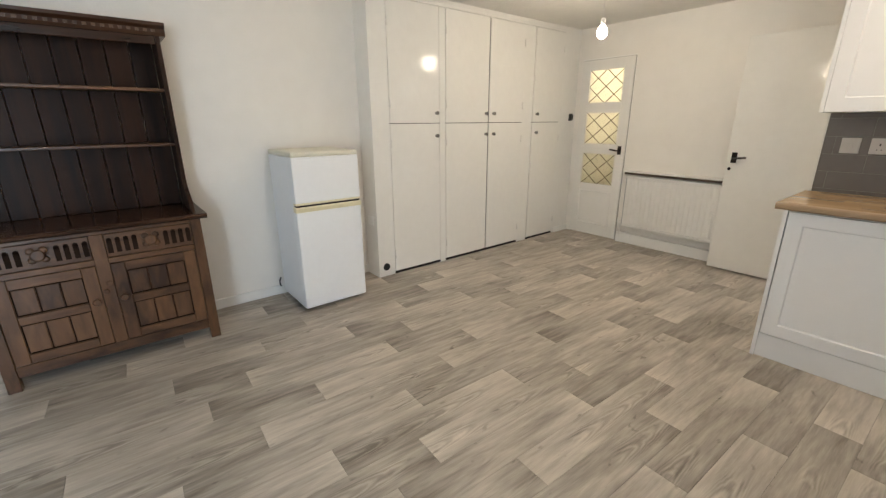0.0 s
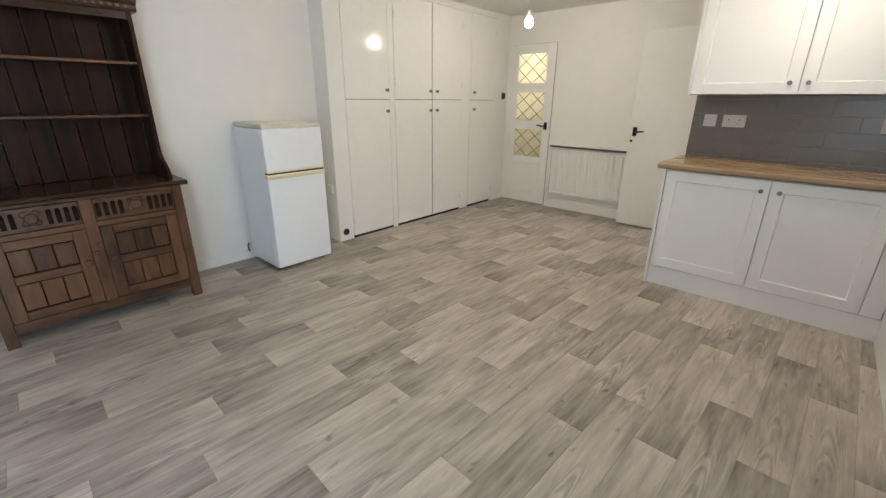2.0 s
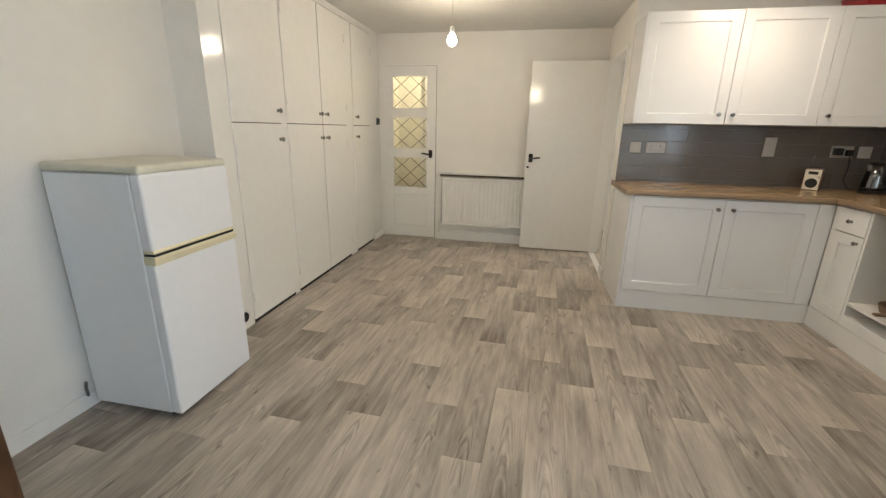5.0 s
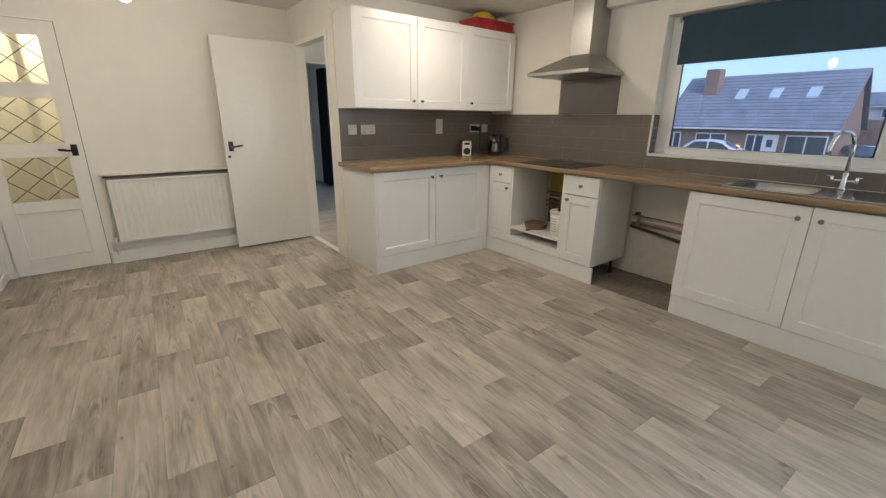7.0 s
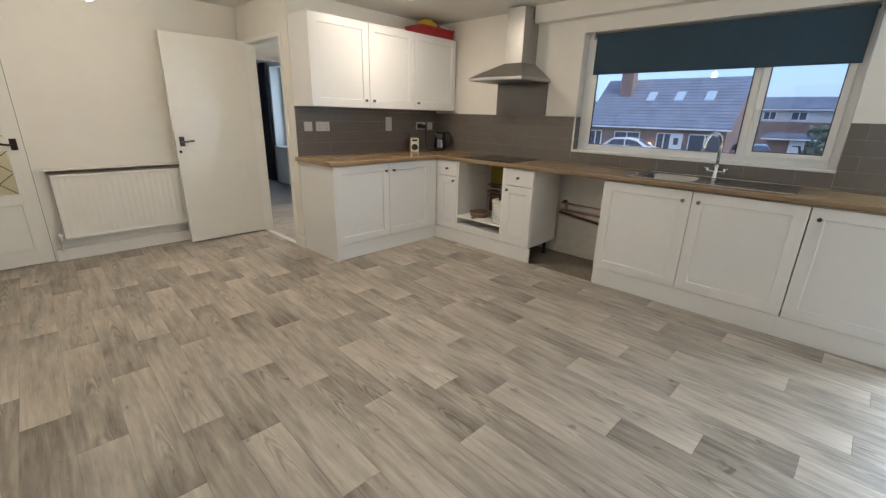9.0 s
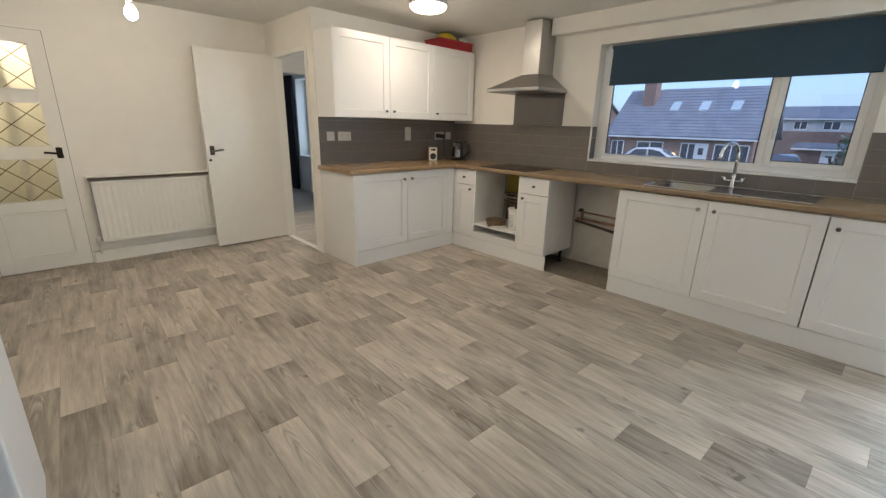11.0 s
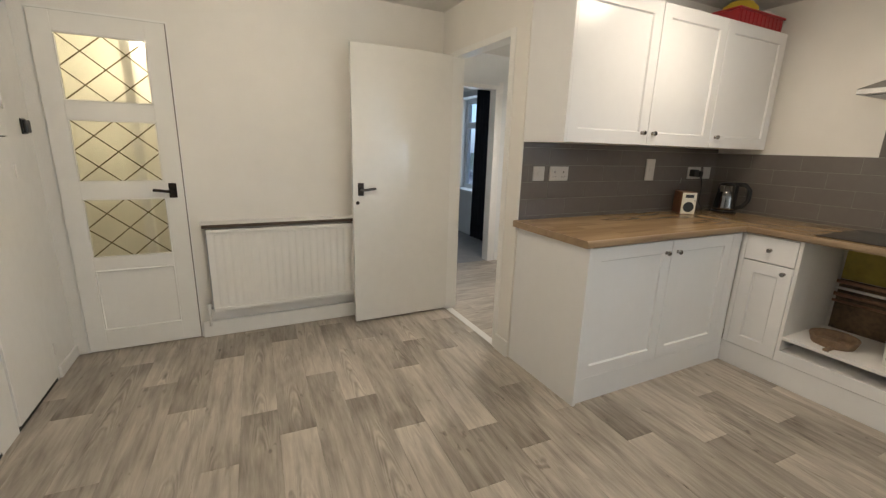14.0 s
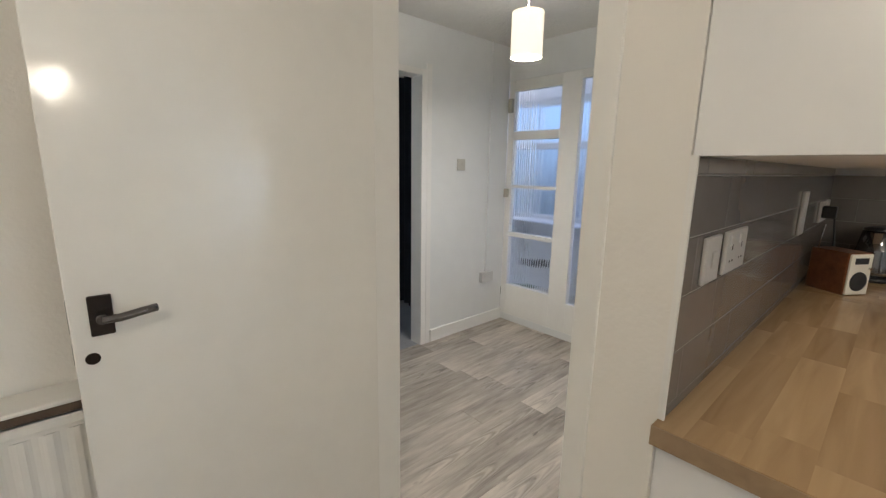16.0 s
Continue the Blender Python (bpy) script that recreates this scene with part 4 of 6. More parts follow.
def basin(bm, x0, x1, y0, y1, r, ztop, depth):
    """A pressed bowl with rounded corners, and the flat corners of its opening."""
    levels = [(0, ztop, r), (0.004, ztop - 0.004, r), (0.012, ztop - depth * 0.75, r - 0.006), (0.022, ztop - depth * 0.93, r - 0.012), (0.045, ztop - depth, r - 0.02)]
    rings = [[bm.verts.new((x, y, z)) for x, y in round_ring(x0 + d, x1 - d, y0 + d, y1 - d, max(rr, 0.008))] for d, z, rr in levels]
    n = len(rings[0])
    for a, b in zip(rings, rings[1:]):
        for k in range(n):
            bm.faces.new((a[k], a[(k + 1) % n], b[(k + 1) % n], b[k])).smooth = True
    bm.faces.new(rings[-1])
    for c, (x, y) in enumerate(((x1, y1), (x0, y1), (x0, y0), (x1, y0))):
        v = bm.verts.new((x, y, ztop))
        for k in range(6):
            bm.faces.new((rings[0][c * 7 + k], rings[0][c * 7 + k + 1], v))
    return bm


part("bowl", basin(bmesh.new(), SX0, SX1, SY0, SY1, 0.06, ZR + 0.004, 0.16), SINKM, sk)
bm = B(*[(2.80, 3.16, -0.34 - k * 0.035, -0.33 - k * 0.035, ZR + 0.004, ZR + 0.0055) for k in range(13)], bevel=0.0007)
tagged(part("drainer_ridging", bm, SINKM, sk), kind="stuff")
part("plug_hole", lathe(bmesh.new(), (2.98, -0.06, ZR - 0.149), (0, 0, 1), [(0, 0.04), (0.004, 0.038)], 20), CHROME, sk)
tp = thing("mixer_tap", (3.185, -0.30, 0.91), "chrome swan-neck mixer tap with two lever handles on the sink", "tap")
TX, TY = 3.185, -0.30
part("base", lathe(bmesh.new(), (TX, TY, ZR + 0.004), (0, 0, 1), [(0, 0.025), (0.008, 0.025), (0.014, 0.017), (0.075, 0.015), (0.10, 0.013)], 20), CHROME, tp)
pts = [(TX, TY, 1.0), (TX, TY, 1.15)] + [(TX - 0.085 + 0.085 * math.cos(a), TY + 0.035 * (1 - math.cos(a)), 1.15 + 0.092 * math.sin(a)) for a in [math.pi * k / 12 for k in range(1, 13)]] + [(TX - 0.176, TY + 0.074, 1.115)]
part("spout", rod(bmesh.new(), pts, 0.0115, 12), CHROME, tp)
for s in (-1, 1):
    bm = rod(bmesh.new(), [(TX, TY, 0.965), (TX, TY + s * 0.055, 0.965)], 0.009)
    lathe(bm, (TX, TY + s * 0.055, 0.955), (0, 0, 1), [(0, 0.009), (0.006, 0.011), (0.026, 0.011), (0.036, 0.008)], 14)
    rod(bm, [(TX, TY + s * 0.055, 0.985), (TX - 0.012, TY + s * 0.080, 0.990)], 0.004)
    part("tap_handle", bm, CHROME, tp)

hb = thing("hob", (3.0, 1.59, 0.91), "black glass ceramic hob set in the oak worktop", "hob")
part("glass_plate", B((2.738, 3.232, 1.268, 1.842, WT1 + 0.002, WT1 + 0.007), bevel=0.002), HOB, hb)
for x, y, r in ((2.87, 1.42, 0.09), (2.87, 1.70, 0.075), (3.10, 1.42, 0.075), (3.10, 1.70, 0.09)):
    part("cooking_zone", lathe(bmesh.new(), (x, y, WT1 + 0.0071), (0, 0, 1), [(0, r), (0.0003, r)], 32), mat("zone_print", (0.03, 0.03, 0.03), 0.2), hb)

# cooker hood
ch = thing("cooker_hood", (3.0, 1.53, 1.64), "brushed stainless steel chimney cooker hood above the hob", "cooker hood")
part("canopy_rim", B((2.772, XE - 0.002, 1.225, 1.835, 1.640, 1.668), bevel=0.002), STEEL, ch)
bm = bmesh.new()
lo = [bm.verts.new(p) for p in ((2.774, 1.227, 1.668), (XE - 0.003, 1.227, 1.668), (XE - 0.003, 1.833, 1.668), (2.774, 1.833, 1.668))]
hi = [bm.verts.new(p) for p in ((3.02, 1.405, 1.805), (XE - 0.003, 1.405, 1.805), (XE - 0.003, 1.605, 1.805), (3.02, 1.605, 1.805))]
for k in range(4):
    bm.faces.new((lo[k], lo[(k + 1) % 4], hi[(k + 1) % 4], hi[k]))
part("canopy", bm, STEEL, ch)
part("chimney", B((3.022, XE - 0.003, 1.407, 1.603, 1.80, 2.278), bevel=0.002), STEEL, ch)
part("filter", B((2.80, 3.22, 1.25, 1.81, 1.636, 1.640)), mat("hood_filter", (0.25, 0.25, 0.25), 0.4, 0.8, 50, 0.3), ch)
part("control_panel", B((2.768, 2.772, 1.42, 1.64, 1.645, 1.663)), GREYP, ch)
structure("splash_panel", B((XE - 0.0105, XE - 0.001, 1.245, 1.845, 1.3365, 1.640), bevel=0.001), SPLASH)

# ---- window ----
win = thing("window_1", (3.40, 0.0, 1.03), "white plastic window with a wide fixed pane and side casement", "window", "", "structure")
wf = part("window_frame", B((3.37, 3.44, 0.850, 0.928, 1.034, 2.036), (3.37, 3.44, -0.960, -0.902, 1.034, 2.036), (3.37, 3.44, -0.902, 0.850, 1.034, 1.085), (3.37, 3.44, -0.902, 0.850, 1.985, 2.036), (3.37, 3.44, -0.420, -0.370, 1.085, 1.985), bevel=0.004, seg=2), UPVC, win)
part("casement", B((3.355, 3.43, -0.467, -0.422, 1.080, 1.990), (3.355, 3.43, -0.912, -0.869, 1.080, 1.990), (3.355, 3.43, -0.869, -0.467, 1.080, 1.118), (3.355, 3.43, -0.869, -0.467, 1.95, 1.990), bevel=0.004, seg=2), UPVC, win)
part("bead", B((3.362, 3.372, 0.812, 0.850, 1.085, 1.985), (3.362, 3.372, -0.370, 0.812, 1.085, 1.093), bevel=0.002), UPVC, win)
part("gasket", B((3.366, 3.376, 0.806, 0.812, 1.09, 1.985), (3.366, 3.376, -0.370, -0.364, 1.09, 1.985), (3.366, 3.376, -0.364, 0.806, 1.09, 1.096), (3.360, 3.372, -0.869, -0.863, 1.118, 1.95), (3.360, 3.372, -0.473, -0.467, 1.118, 1.95), (3.360, 3.372, -0.863, -0.473, 1.118, 1.124)), BLACK, win)
for y0, y1, z0, z1 in ((-0.37, 0.812, 1.09, 1.985), (-0.869, -0.467, 1.118, 1.95)):
    p = part("pane", B((3.395, 3.401, y0, y1, z0, z1)), CLEAR, win)
    p.visible_shadow = False
hd = part("window_handle", B((3.345, 3.356, -0.452, -0.432, 1.27, 1.33), (3.330, 3.346, -0.450, -0.434, 1.31, 1.42), bevel=0.003), PLASTIC, win)
structure("window_sill", B((XE - 0.012, 3.372, WY0 + 0.001, WY1 - 0.001, WZ0 - 0.012, WZ0 + 0.005), bevel=0.003), UPVC)
bl = thing("roller_blind", (3.33, -0.03, 2.03), "dark slate-blue roller blind drawn a third down the window", "blind")
part("fabric", B((3.336, 3.3385, -0.925, 0.842, 1.70, 2.027)), BLIND, bl)
part("bottom_bar", rod(bmesh.new(), [(3.337, -0.925, 1.701), (3.337, 0.842, 1.701)], 0.004), BLIND, bl)
part("roller", rod(bmesh.new(), [(3.350, -0.932, 2.015), (3.350, 0.855, 2.015)], 0.0125, 16), BLIND, bl)
part("bracket", B((3.30, 3.35, 0.857, 0.862, 1.985, 2.038), (3.30, 3.35, -0.940, -0.935, 1.985, 2.038)), PLASTIC, bl)

# Unseen door in an added wall opening, there for the daylight fill.
bd = thing("unseen_back_door", (3.42, -2.15, 0), "unseen, added white plastic back door with a tall clear glass pane", "door", "", "structure")
part("door_frame", B((3.38, 3.45, -2.58, -2.50, 0, 2.06), (3.38, 3.45, -1.80, -1.72, 0, 2.06), (3.38, 3.45, -2.50, -1.80, 1.97, 2.06), (3.38, 3.45, -2.50, -1.80, 0, 0.20), bevel=0.003), UPVC, bd)
p = part("pane", B((3.41, 3.416, -2.50, -1.80, 0.20, 1.97)), CLEAR, bd)
p.visible_shadow = False

# ---- radiator ----
rd = thing("radiator", (0.2, 3.79, 0.2), "white panel radiator under a thin shelf on the far wall", "radiator")
RXA, RXB = -0.285, 0.93
bm = B((RXA, RXB, 3.768, 3.780, 0.205, 0.755), bevel=0.003)
for k in range(24):
    x = RXA + 0.034 + k * 0.048
    part("flute", prism(bmesh.new(), [(x, 3.7685), (x + 0.008, 3.7660), (x + 0.014, 3.7635), (x + 0.026, 3.7635), (x + 0.032, 3.7660), (x + 0.040, 3.7685)], "z", 0.240, 0.722), GLOSS, rd)
part("front_panel", bm, GLOSS, rd)
part("rim", B((RXA, RXB, 3.757, 3.769, 0.735, 0.762), (RXA, RXB, 3.757, 3.769, 0.198, 0.225), bevel=0.004, seg=2), GLOSS, rd)
# Grey strip painted as the shade down the radiator's end.
part("side_grille", B((RXA - 0.004, RXA, 3.765, 3.835, 0.205, 0.755)), GREYP, rd)
part("valve", lathe(bmesh.new(), (RXA - 0.03, 3.79, 0.17), (0, 0, 1), [(0, 0.010), (0.03, 0.012), (0.035, 0.017), (0.075, 0.016), (0.08, 0.010)], 14), PLASTIC, rd, "off-white valve cap")
part("pipe", rod(bmesh.new(), [(RXA - 0.03, 3.79, 0.09), (RXA - 0.03, 3.79, 0.19)], 0.0075), GLOSS, rd)
part("valve_tail", rod(bmesh.new(), [(RXA - 0.03, 3.79, 0.21), (RXA + 0.01, 3.79, 0.225)], 0.009), STEEL, rd)
sh = thing("radiator_shelf", (0.2, 3.80, 0.79), "thin white shelf above the radiator, dark brown strip below it", "shelf")
part("board", B((-0.315, 0.95, 3.74, YN - 0.001, 0.795, 0.806), bevel=0.002), SATIN, sh)
# Dark brown strip just below the front of the board.
part("edge_strip", B((-0.305, 0.95, 3.744, 3.752, 0.774, 0.7945)), mat("brown_strip", (0.075, 0.05, 0.032), 0.6, 0, 10, 0.2), sh, "dark brown strip")

# ---- lights ----
dl = thing("ceiling_light", (2.04, 1.89, ZC), "round white flush ceiling light, switched on", "ceiling light")
part("base", lathe(bmesh.new(), (2.04, 1.89, ZC), (0, 0, -1), [(0, 0.160), (0.022, 0.160), (0.024, 0.150)], 36), PLASTIC, dl)
dome = part("diffuser", lathe(bmesh.new(), (2.04, 1.89, ZC - 0.022), (0, 0, -1), [(0, 0.157), (0.02, 0.152), (0.038, 0.131), (0.050, 0.09), (0.056, 0.034), (0.057, 0.001)], 36), DOMEG, dl)
dome.visible_shadow = False


def pendant(x, y, top):
    t = thing("pendant_light", (x, y, ZC), "bare warm light bulb hanging from a white ceiling rose", "pendant light", "bare pendant bulbs")
    part("ceiling_rose", lathe(bmesh.new(), (x, y, ZC), (0, 0, -1), [(0, 0.05), (0.012, 0.048), (0.025, 0.03), (0.03, 0.012)], 24), PLASTIC, t)
    part("flex", rod(bmesh.new(), [(x, y, 2.27), (x, y, top + 0.045)], 0.003, 8), PLASTIC, t)
    part("lamp_holder", lathe(bmesh.new(), (x, y, top + 0.05), (0, 0, -1), [(0, 0.012), (0.01, 0.018), (0.05, 0.019)], 18), PLASTIC, t)
    b = part("bulb", lathe(bmesh.new(), (x, y, top), (0, 0, -1), [(0, 0.014), (0.012, 0.024), (0.03, 0.034), (0.05, 0.038), (0.07, 0.034), (0.086, 0.02), (0.093, 0.004)], 24), BULBG, t, "glowing warm bulb")
    b.visible_shadow = False


pendant(0.03, 2.51, 2.012)
pendant(0.69, 0.49, 1.947)
hl = thing("hall_pendant", (2.33, 3.80, ZC), "cream drum lampshade pendant in the hall, switched on", "pendant light")
part("flex", rod(bmesh.new(), [(2.33, 3.80, ZC), (2.33, 3.80, 2.0)], 0.003, 8), PLASTIC, hl)
s = part("shade", lathe(bmesh.new(), (2.33, 3.80, 1.845), (0, 0, 1), [(0, 0.072), (0.19, 0.072), (0.19, 0.070), (0, 0.070)], 32, False), SHADEG, hl, "cream fabric drum shade")
s.visible_shadow = False


# ---- sockets, small things ----
def plate(name, x0, x1, z0, z1, kind, label):
    t = thing(name, ((x0 + x1) / 2, YP - 0.012, (z0 + z1) / 2), label, "socket" if kind != "switch" else "switch", "switches and sockets on the tiles")
    y = YP - 0.0115
    part("face_plate", B((x0, x1, y - 0.008, y, z0, z1), bevel=0.002), PLATE, t)
    if kind == "double":
        for xc in (x0 + (x1 - x0) * 0.27, x0 + (x1 - x0) * 0.73):
            part("pin_hole", B((xc - 0.003, xc + 0.003, y - 0.0086, y - 0.0078, z1 - 0.040, z1 - 0.028), (xc - 0.012, xc - 0.006, y - 0.0086, y - 0.0078, z0 + 0.022, z0 + 0.026), (xc + 0.006, xc + 0.012, y - 0.0086, y - 0.0078, z0 + 0.022, z0 + 0.026)), DARKGAP, t)
            part("rocker", B((xc - 0.022, xc - 0.010, y - 0.0105, y - 0.008, z1 - 0.030, z1 - 0.010), bevel=0.001), PLATE, t)
    else:
        xc, zc = (x0 + x1) / 2, (z0 + z1) / 2
        part("rocker", B((xc - 0.012, xc + 0.012, y - 0.011, y - 0.008, zc - 0.016, zc + 0.016), bevel=0.002), PLATE, t)
    return t


plate("fused_switch", 1.497, 1.580, 1.142, 1.228, "switch", "white fused switch plate on the grey tiles")
plate("double_socket", 1.620, 1.766, 1.142, 1.228, "double", "white double socket on the grey tiles")
plate("cooker_switch", 2.468, 2.552, 1.137, 1.283, "switch", "tall white cooker switch plate on the grey tiles")
plate("double_socket", 2.925, 3.071, 1.145, 1.231, "double", "white double socket with a black plug, on grey tiles")
plate("fused_switch", 3.105, 3.190, 1.145, 1.231, "switch", "white fused switch plate in the tiled corner")
pg = thing("plug", (2.96, 2.74, 1.185), "black plug with its cable in the double socket", "plug")
part("plug_body", B((2.935, 2.985, 2.700, 2.744, 1.165, 1.215), bevel=0.006, seg=2), BLACK, pg)
part("plug_body", B((3.015, 3.055, 2.712, 2.744, 1.160, 1.205), bevel=0.006, seg=2), BLACK, pg)
part("cable", rod(bmesh.new(), [(3.035, 2.71, 1.16), (3.04, 2.70, 1.08), (3.02, 2.69, 0.98), (3.06, 2.68, 0.918), (3.10, 2.65, 0.915)], 0.004, 8), BLACK, pg)

ra = thing("radio", (2.765, 2.60, 0.910), "small wooden radio with cream front and round black speaker", "radio")
QX, QY = 2.765, 2.60
part("cabinet", B((QX - 0.050, QX + 0.050, QY, QY + 0.135, 0.910, 1.065), bevel=0.004, seg=2), WALNUT, ra)
part("front_plate", B((QX - 0.047, QX + 0.047, QY - 0.006, QY + 0.0005, 0.913, 1.062), bevel=0.002), mat("radio_cream", (0.75, 0.72, 0.62), 0.4), ra)
part("speaker", lathe(bmesh.new(), (QX, QY - 0.0055, 0.962), (0, -1, 0), [(0, 0.036), (0.003, 0.035), (0.003, 0.030), (0.001, 0.005)], 24), BLACK, ra)
part("display", B((QX - 0.028, QX + 0.028, QY - 0.0075, QY - 0.005, 1.026, 1.048)), BLACK, ra)
part("button", knob(None, (QX + 0.036, QY - 0.0055, 1.010), (0, -1, 0), 0.006, 0.008), CHROME, ra)
part("aerial", rod(bmesh.new(), [(QX - 0.04, QY + 0.12, 1.06), (QX - 0.025, QY + 0.12, 1.155)], 0.0022, 8), CHROME, ra)
ra.rotation_euler = (0, 0, radians(-34))
ke = thing("kettle", (3.09, 2.60, 0.91), "brushed steel kettle with black handle, on the worktop", "kettle")
KX, KY = 3.145, 2.575
part("power_base", lathe(bmesh.new(), (KX, KY, 0.910), (0, 0, 1), [(0, 0.078), (0.014, 0.080), (0.018, 0.07)], 28), BLACK, ke)
part("jug", lathe(bmesh.new(), (KX, KY, 0.930), (0, 0, 1), [(0, 0.070), (0.02, 0.071), (0.10, 0.062), (0.185, 0.050)], 32), KETTLE, ke)
part("lid", lathe(bmesh.new(), (KX, KY, 1.115), (0, 0, 1), [(0, 0.051), (0.01, 0.050), (0.016, 0.03), (0.02, 0.005)], 28), BLACK, ke)
part("handle", rod(bmesh.new(), [(KX + 0.015, KY - 0.035, 1.118), (KX + 0.045, KY - 0.095, 1.120), (KX + 0.058, KY - 0.125, 1.085), (KX + 0.058, KY - 0.125, 1.01), (KX + 0.045, KY - 0.098, 0.965), (KX + 0.02, KY - 0.055, 0.945)], 0.016, 12), BLACK, ke)
part("handle_spine", B((KX - 0.004, KX + 0.03, KY - 0.066, KY - 0.045, 0.935, 1.12), bevel=0.004), BLACK, ke)
part("spout", prism(bmesh.new(), [(KX - 0.046, 1.11), (KX - 0.070, 1.108), (KX - 0.054, 1.06)], "y", KY - 0.012, KY + 0.012), STEEL, ke)

# red basket on the wall unit
bk = thing("plastic_basket", (2.98, 2.58, 2.105), "red plastic basket of oddments on top of the wall unit", "basket")
bx0, bx1, by0, by1, bz0 = 2.74, 3.22, 2.47, 2.73, 2.106
bars = [(bx0, bx1, by0, by0 + 0.004, bz0, bz0 + 0.086)] + [(bx0 + 0.02 + k * 0.043, bx0 + 0.028 + k * 0.043, by0 - 0.004, by0 - 0.0005, bz0 + 0.004, bz0 + 0.082) for k in range(11)]
bars += [(bx0, bx0 + 0.004, by0 + 0.004, by1, bz0, bz0 + 0.085), (bx1 - 0.004, bx1, by0 + 0.004, by1, bz0, bz0 + 0.085), (bx0 + 0.004, bx1 - 0.004, by1 - 0.004, by1, bz0, bz0 + 0.085), (bx0 + 0.004, bx1 - 0.004, by0 + 0.004, by1 - 0.004, bz0, bz0 + 0.004)]
part("basket_body", B(*bars), REDP, bk)
part("rim", B((bx0 - 0.012, bx1 + 0.012, by0 - 0.012, by0 + 0.004, bz0 + 0.085, bz0 + 0.098), (bx0 - 0.012, bx0 + 0.004, by0, by1, bz0 + 0.085, bz0 + 0.098), (bx1 - 0.004, bx1 + 0.012, by0, by1, bz0 + 0.085, bz0 + 0.098), bevel=0.003), REDP, bk)


def lump(name, cx, cy, cz, sx, sy, sz, material, label, category, seed):
    bm = bmesh.new()
    bmesh.ops.create_icosphere(bm, subdivisions=3, radius=1)
    for v in bm.verts:
        v.co *= 1 + 0.18 * noise.noise(v.co * 1.7 + Vector((seed, 0, 0)))
        v.co = Vector((cx + v.co.x * sx, cy + v.co.y * sy, cz + v.co.z * sz))
    for f in bm.faces:
        f.smooth = True
    return single(name, bm, material, label, category)


lump("cloth", 2.90, 2.56, 2.208, 0.13, 0.09, 0.072, YELP, "folded yellow cloth in the red basket", "cloth", 1)
lump("cloth", 3.03, 2.60, 2.195, 0.08, 0.09, 0.072, GREENP, "crumpled green cloth in the red basket", "cloth", 4)
lump("plastic_bag", 3.12, 2.56, 2.204, 0.07, 0.08, 0.045, PLASTIC, "crumpled white bag in the red basket", "bag", 8)

# things in the oven housing
dish = thing("round_dish", (2.86, 1.66, 0.303), "round brown woven dish on the oven housing shelf", "dish")
part("rim", lathe(bmesh.new(), (2.88, 1.70, 0.303), (0, 0, 1), [(0, 0.095), (0.045, 0.110), (0.05, 0.108), (0.045, 0.098), (0.008, 0.090)], 36, False), WICKER, dish)
part("bottom", lathe(bmesh.new(), (2.88, 1.70, 0.303), (0, 0, 1), [(0.001, 0.094), (0.008, 0.092)], 36), WICKER, dish)
pn = single("cloth_strip", B((2.716, 2.80, 1.655, 1.685, 0.3035, 0.318), bevel=0.005), WICKER, "small brown strap lying by the dish on the shelf", "strap")
tub = thing("plastic_tub", (2.84, 1.40, 0.303), "white plastic lidded tub with printed label on the shelf", "tub")
TBX, TBY = 2.85, 1.405
part("tub_body", lathe(bmesh.new(), (TBX, TBY, 0.303), (0, 0, 1), [(0, 0.074), (0.005, 0.078), (0.205, 0.090)], 32), PLASTIC, tub)
part("lid", lathe(bmesh.new(), (TBX, TBY, 0.505), (0, 0, 1), [(0, 0.095), (0.016, 0.096), (0.020, 0.090), (0.020, 0.083)], 32), PLASTIC, tub)
for k in range(6):
    a0 = math.radians(165)
    bm = bmesh.new()
    zz = 0.345 + k * 0.022
    rad = 0.0800 + (zz - 0.308) * 0.0610
    vs = []
    for j in range(7):
        a = a0 + math.radians(-30 + j * 10)
        for dz in (0, 0.006):
            vs.append(bm.verts.new((TBX + rad * math.cos(a), TBY + rad * math.sin(a), zz + dz)))
    for j in range(6):
        bm.faces.new((vs[2 * j], vs[2 * j + 2], vs[2 * j + 3], vs[2 * j + 1]))
    part("print_bar", bm, GREYP, tub)
bt = thing("bottle", (2.84, 1.385, 0.5255), "smoky plastic spray bottle with black foot, standing on the white tub", "bottle")
part("foot", lathe(bmesh.new(), (2.84, 1.385, 0.5255), (0, 0, 1), [(0, 0.036), (0.004, 0.038), (0.050, 0.037), (0.056, 0.033)], 20), BLACK, bt)
part("body", lathe(bmesh.new(), (2.84, 1.385, 0.5815), (0, 0, 1), [(0, 0.032), (0.070, 0.031), (0.095, 0.022), (0.110, 0.013), (0.125, 0.012)], 20), mat("smoky_plastic", (0.13, 0.12, 0.10), 0.18, 0, 6, 0.1), bt, "smoky see-through plastic body")
part("cap", lathe(bmesh.new(), (2.84, 1.385, 0.7065), (0, 0, 1), [(0, 0.015), (0.022, 0.014)], 16), BLACK, bt)
structure("wall_patch", B((XE - 0.004, XE - 0.0005, 1.312, 1.867, 0.60, 0.87)), OLDYELLOW)
structure("wall_patch_bare", B((XE - 0.005, XE - 0.0005, 1.312, 1.867, 0.0, 0.598)), mat("bare_brown_wall", (0.13, 0.085, 0.05), 0.9, 0, 7, 0.5, 0.5, 25))
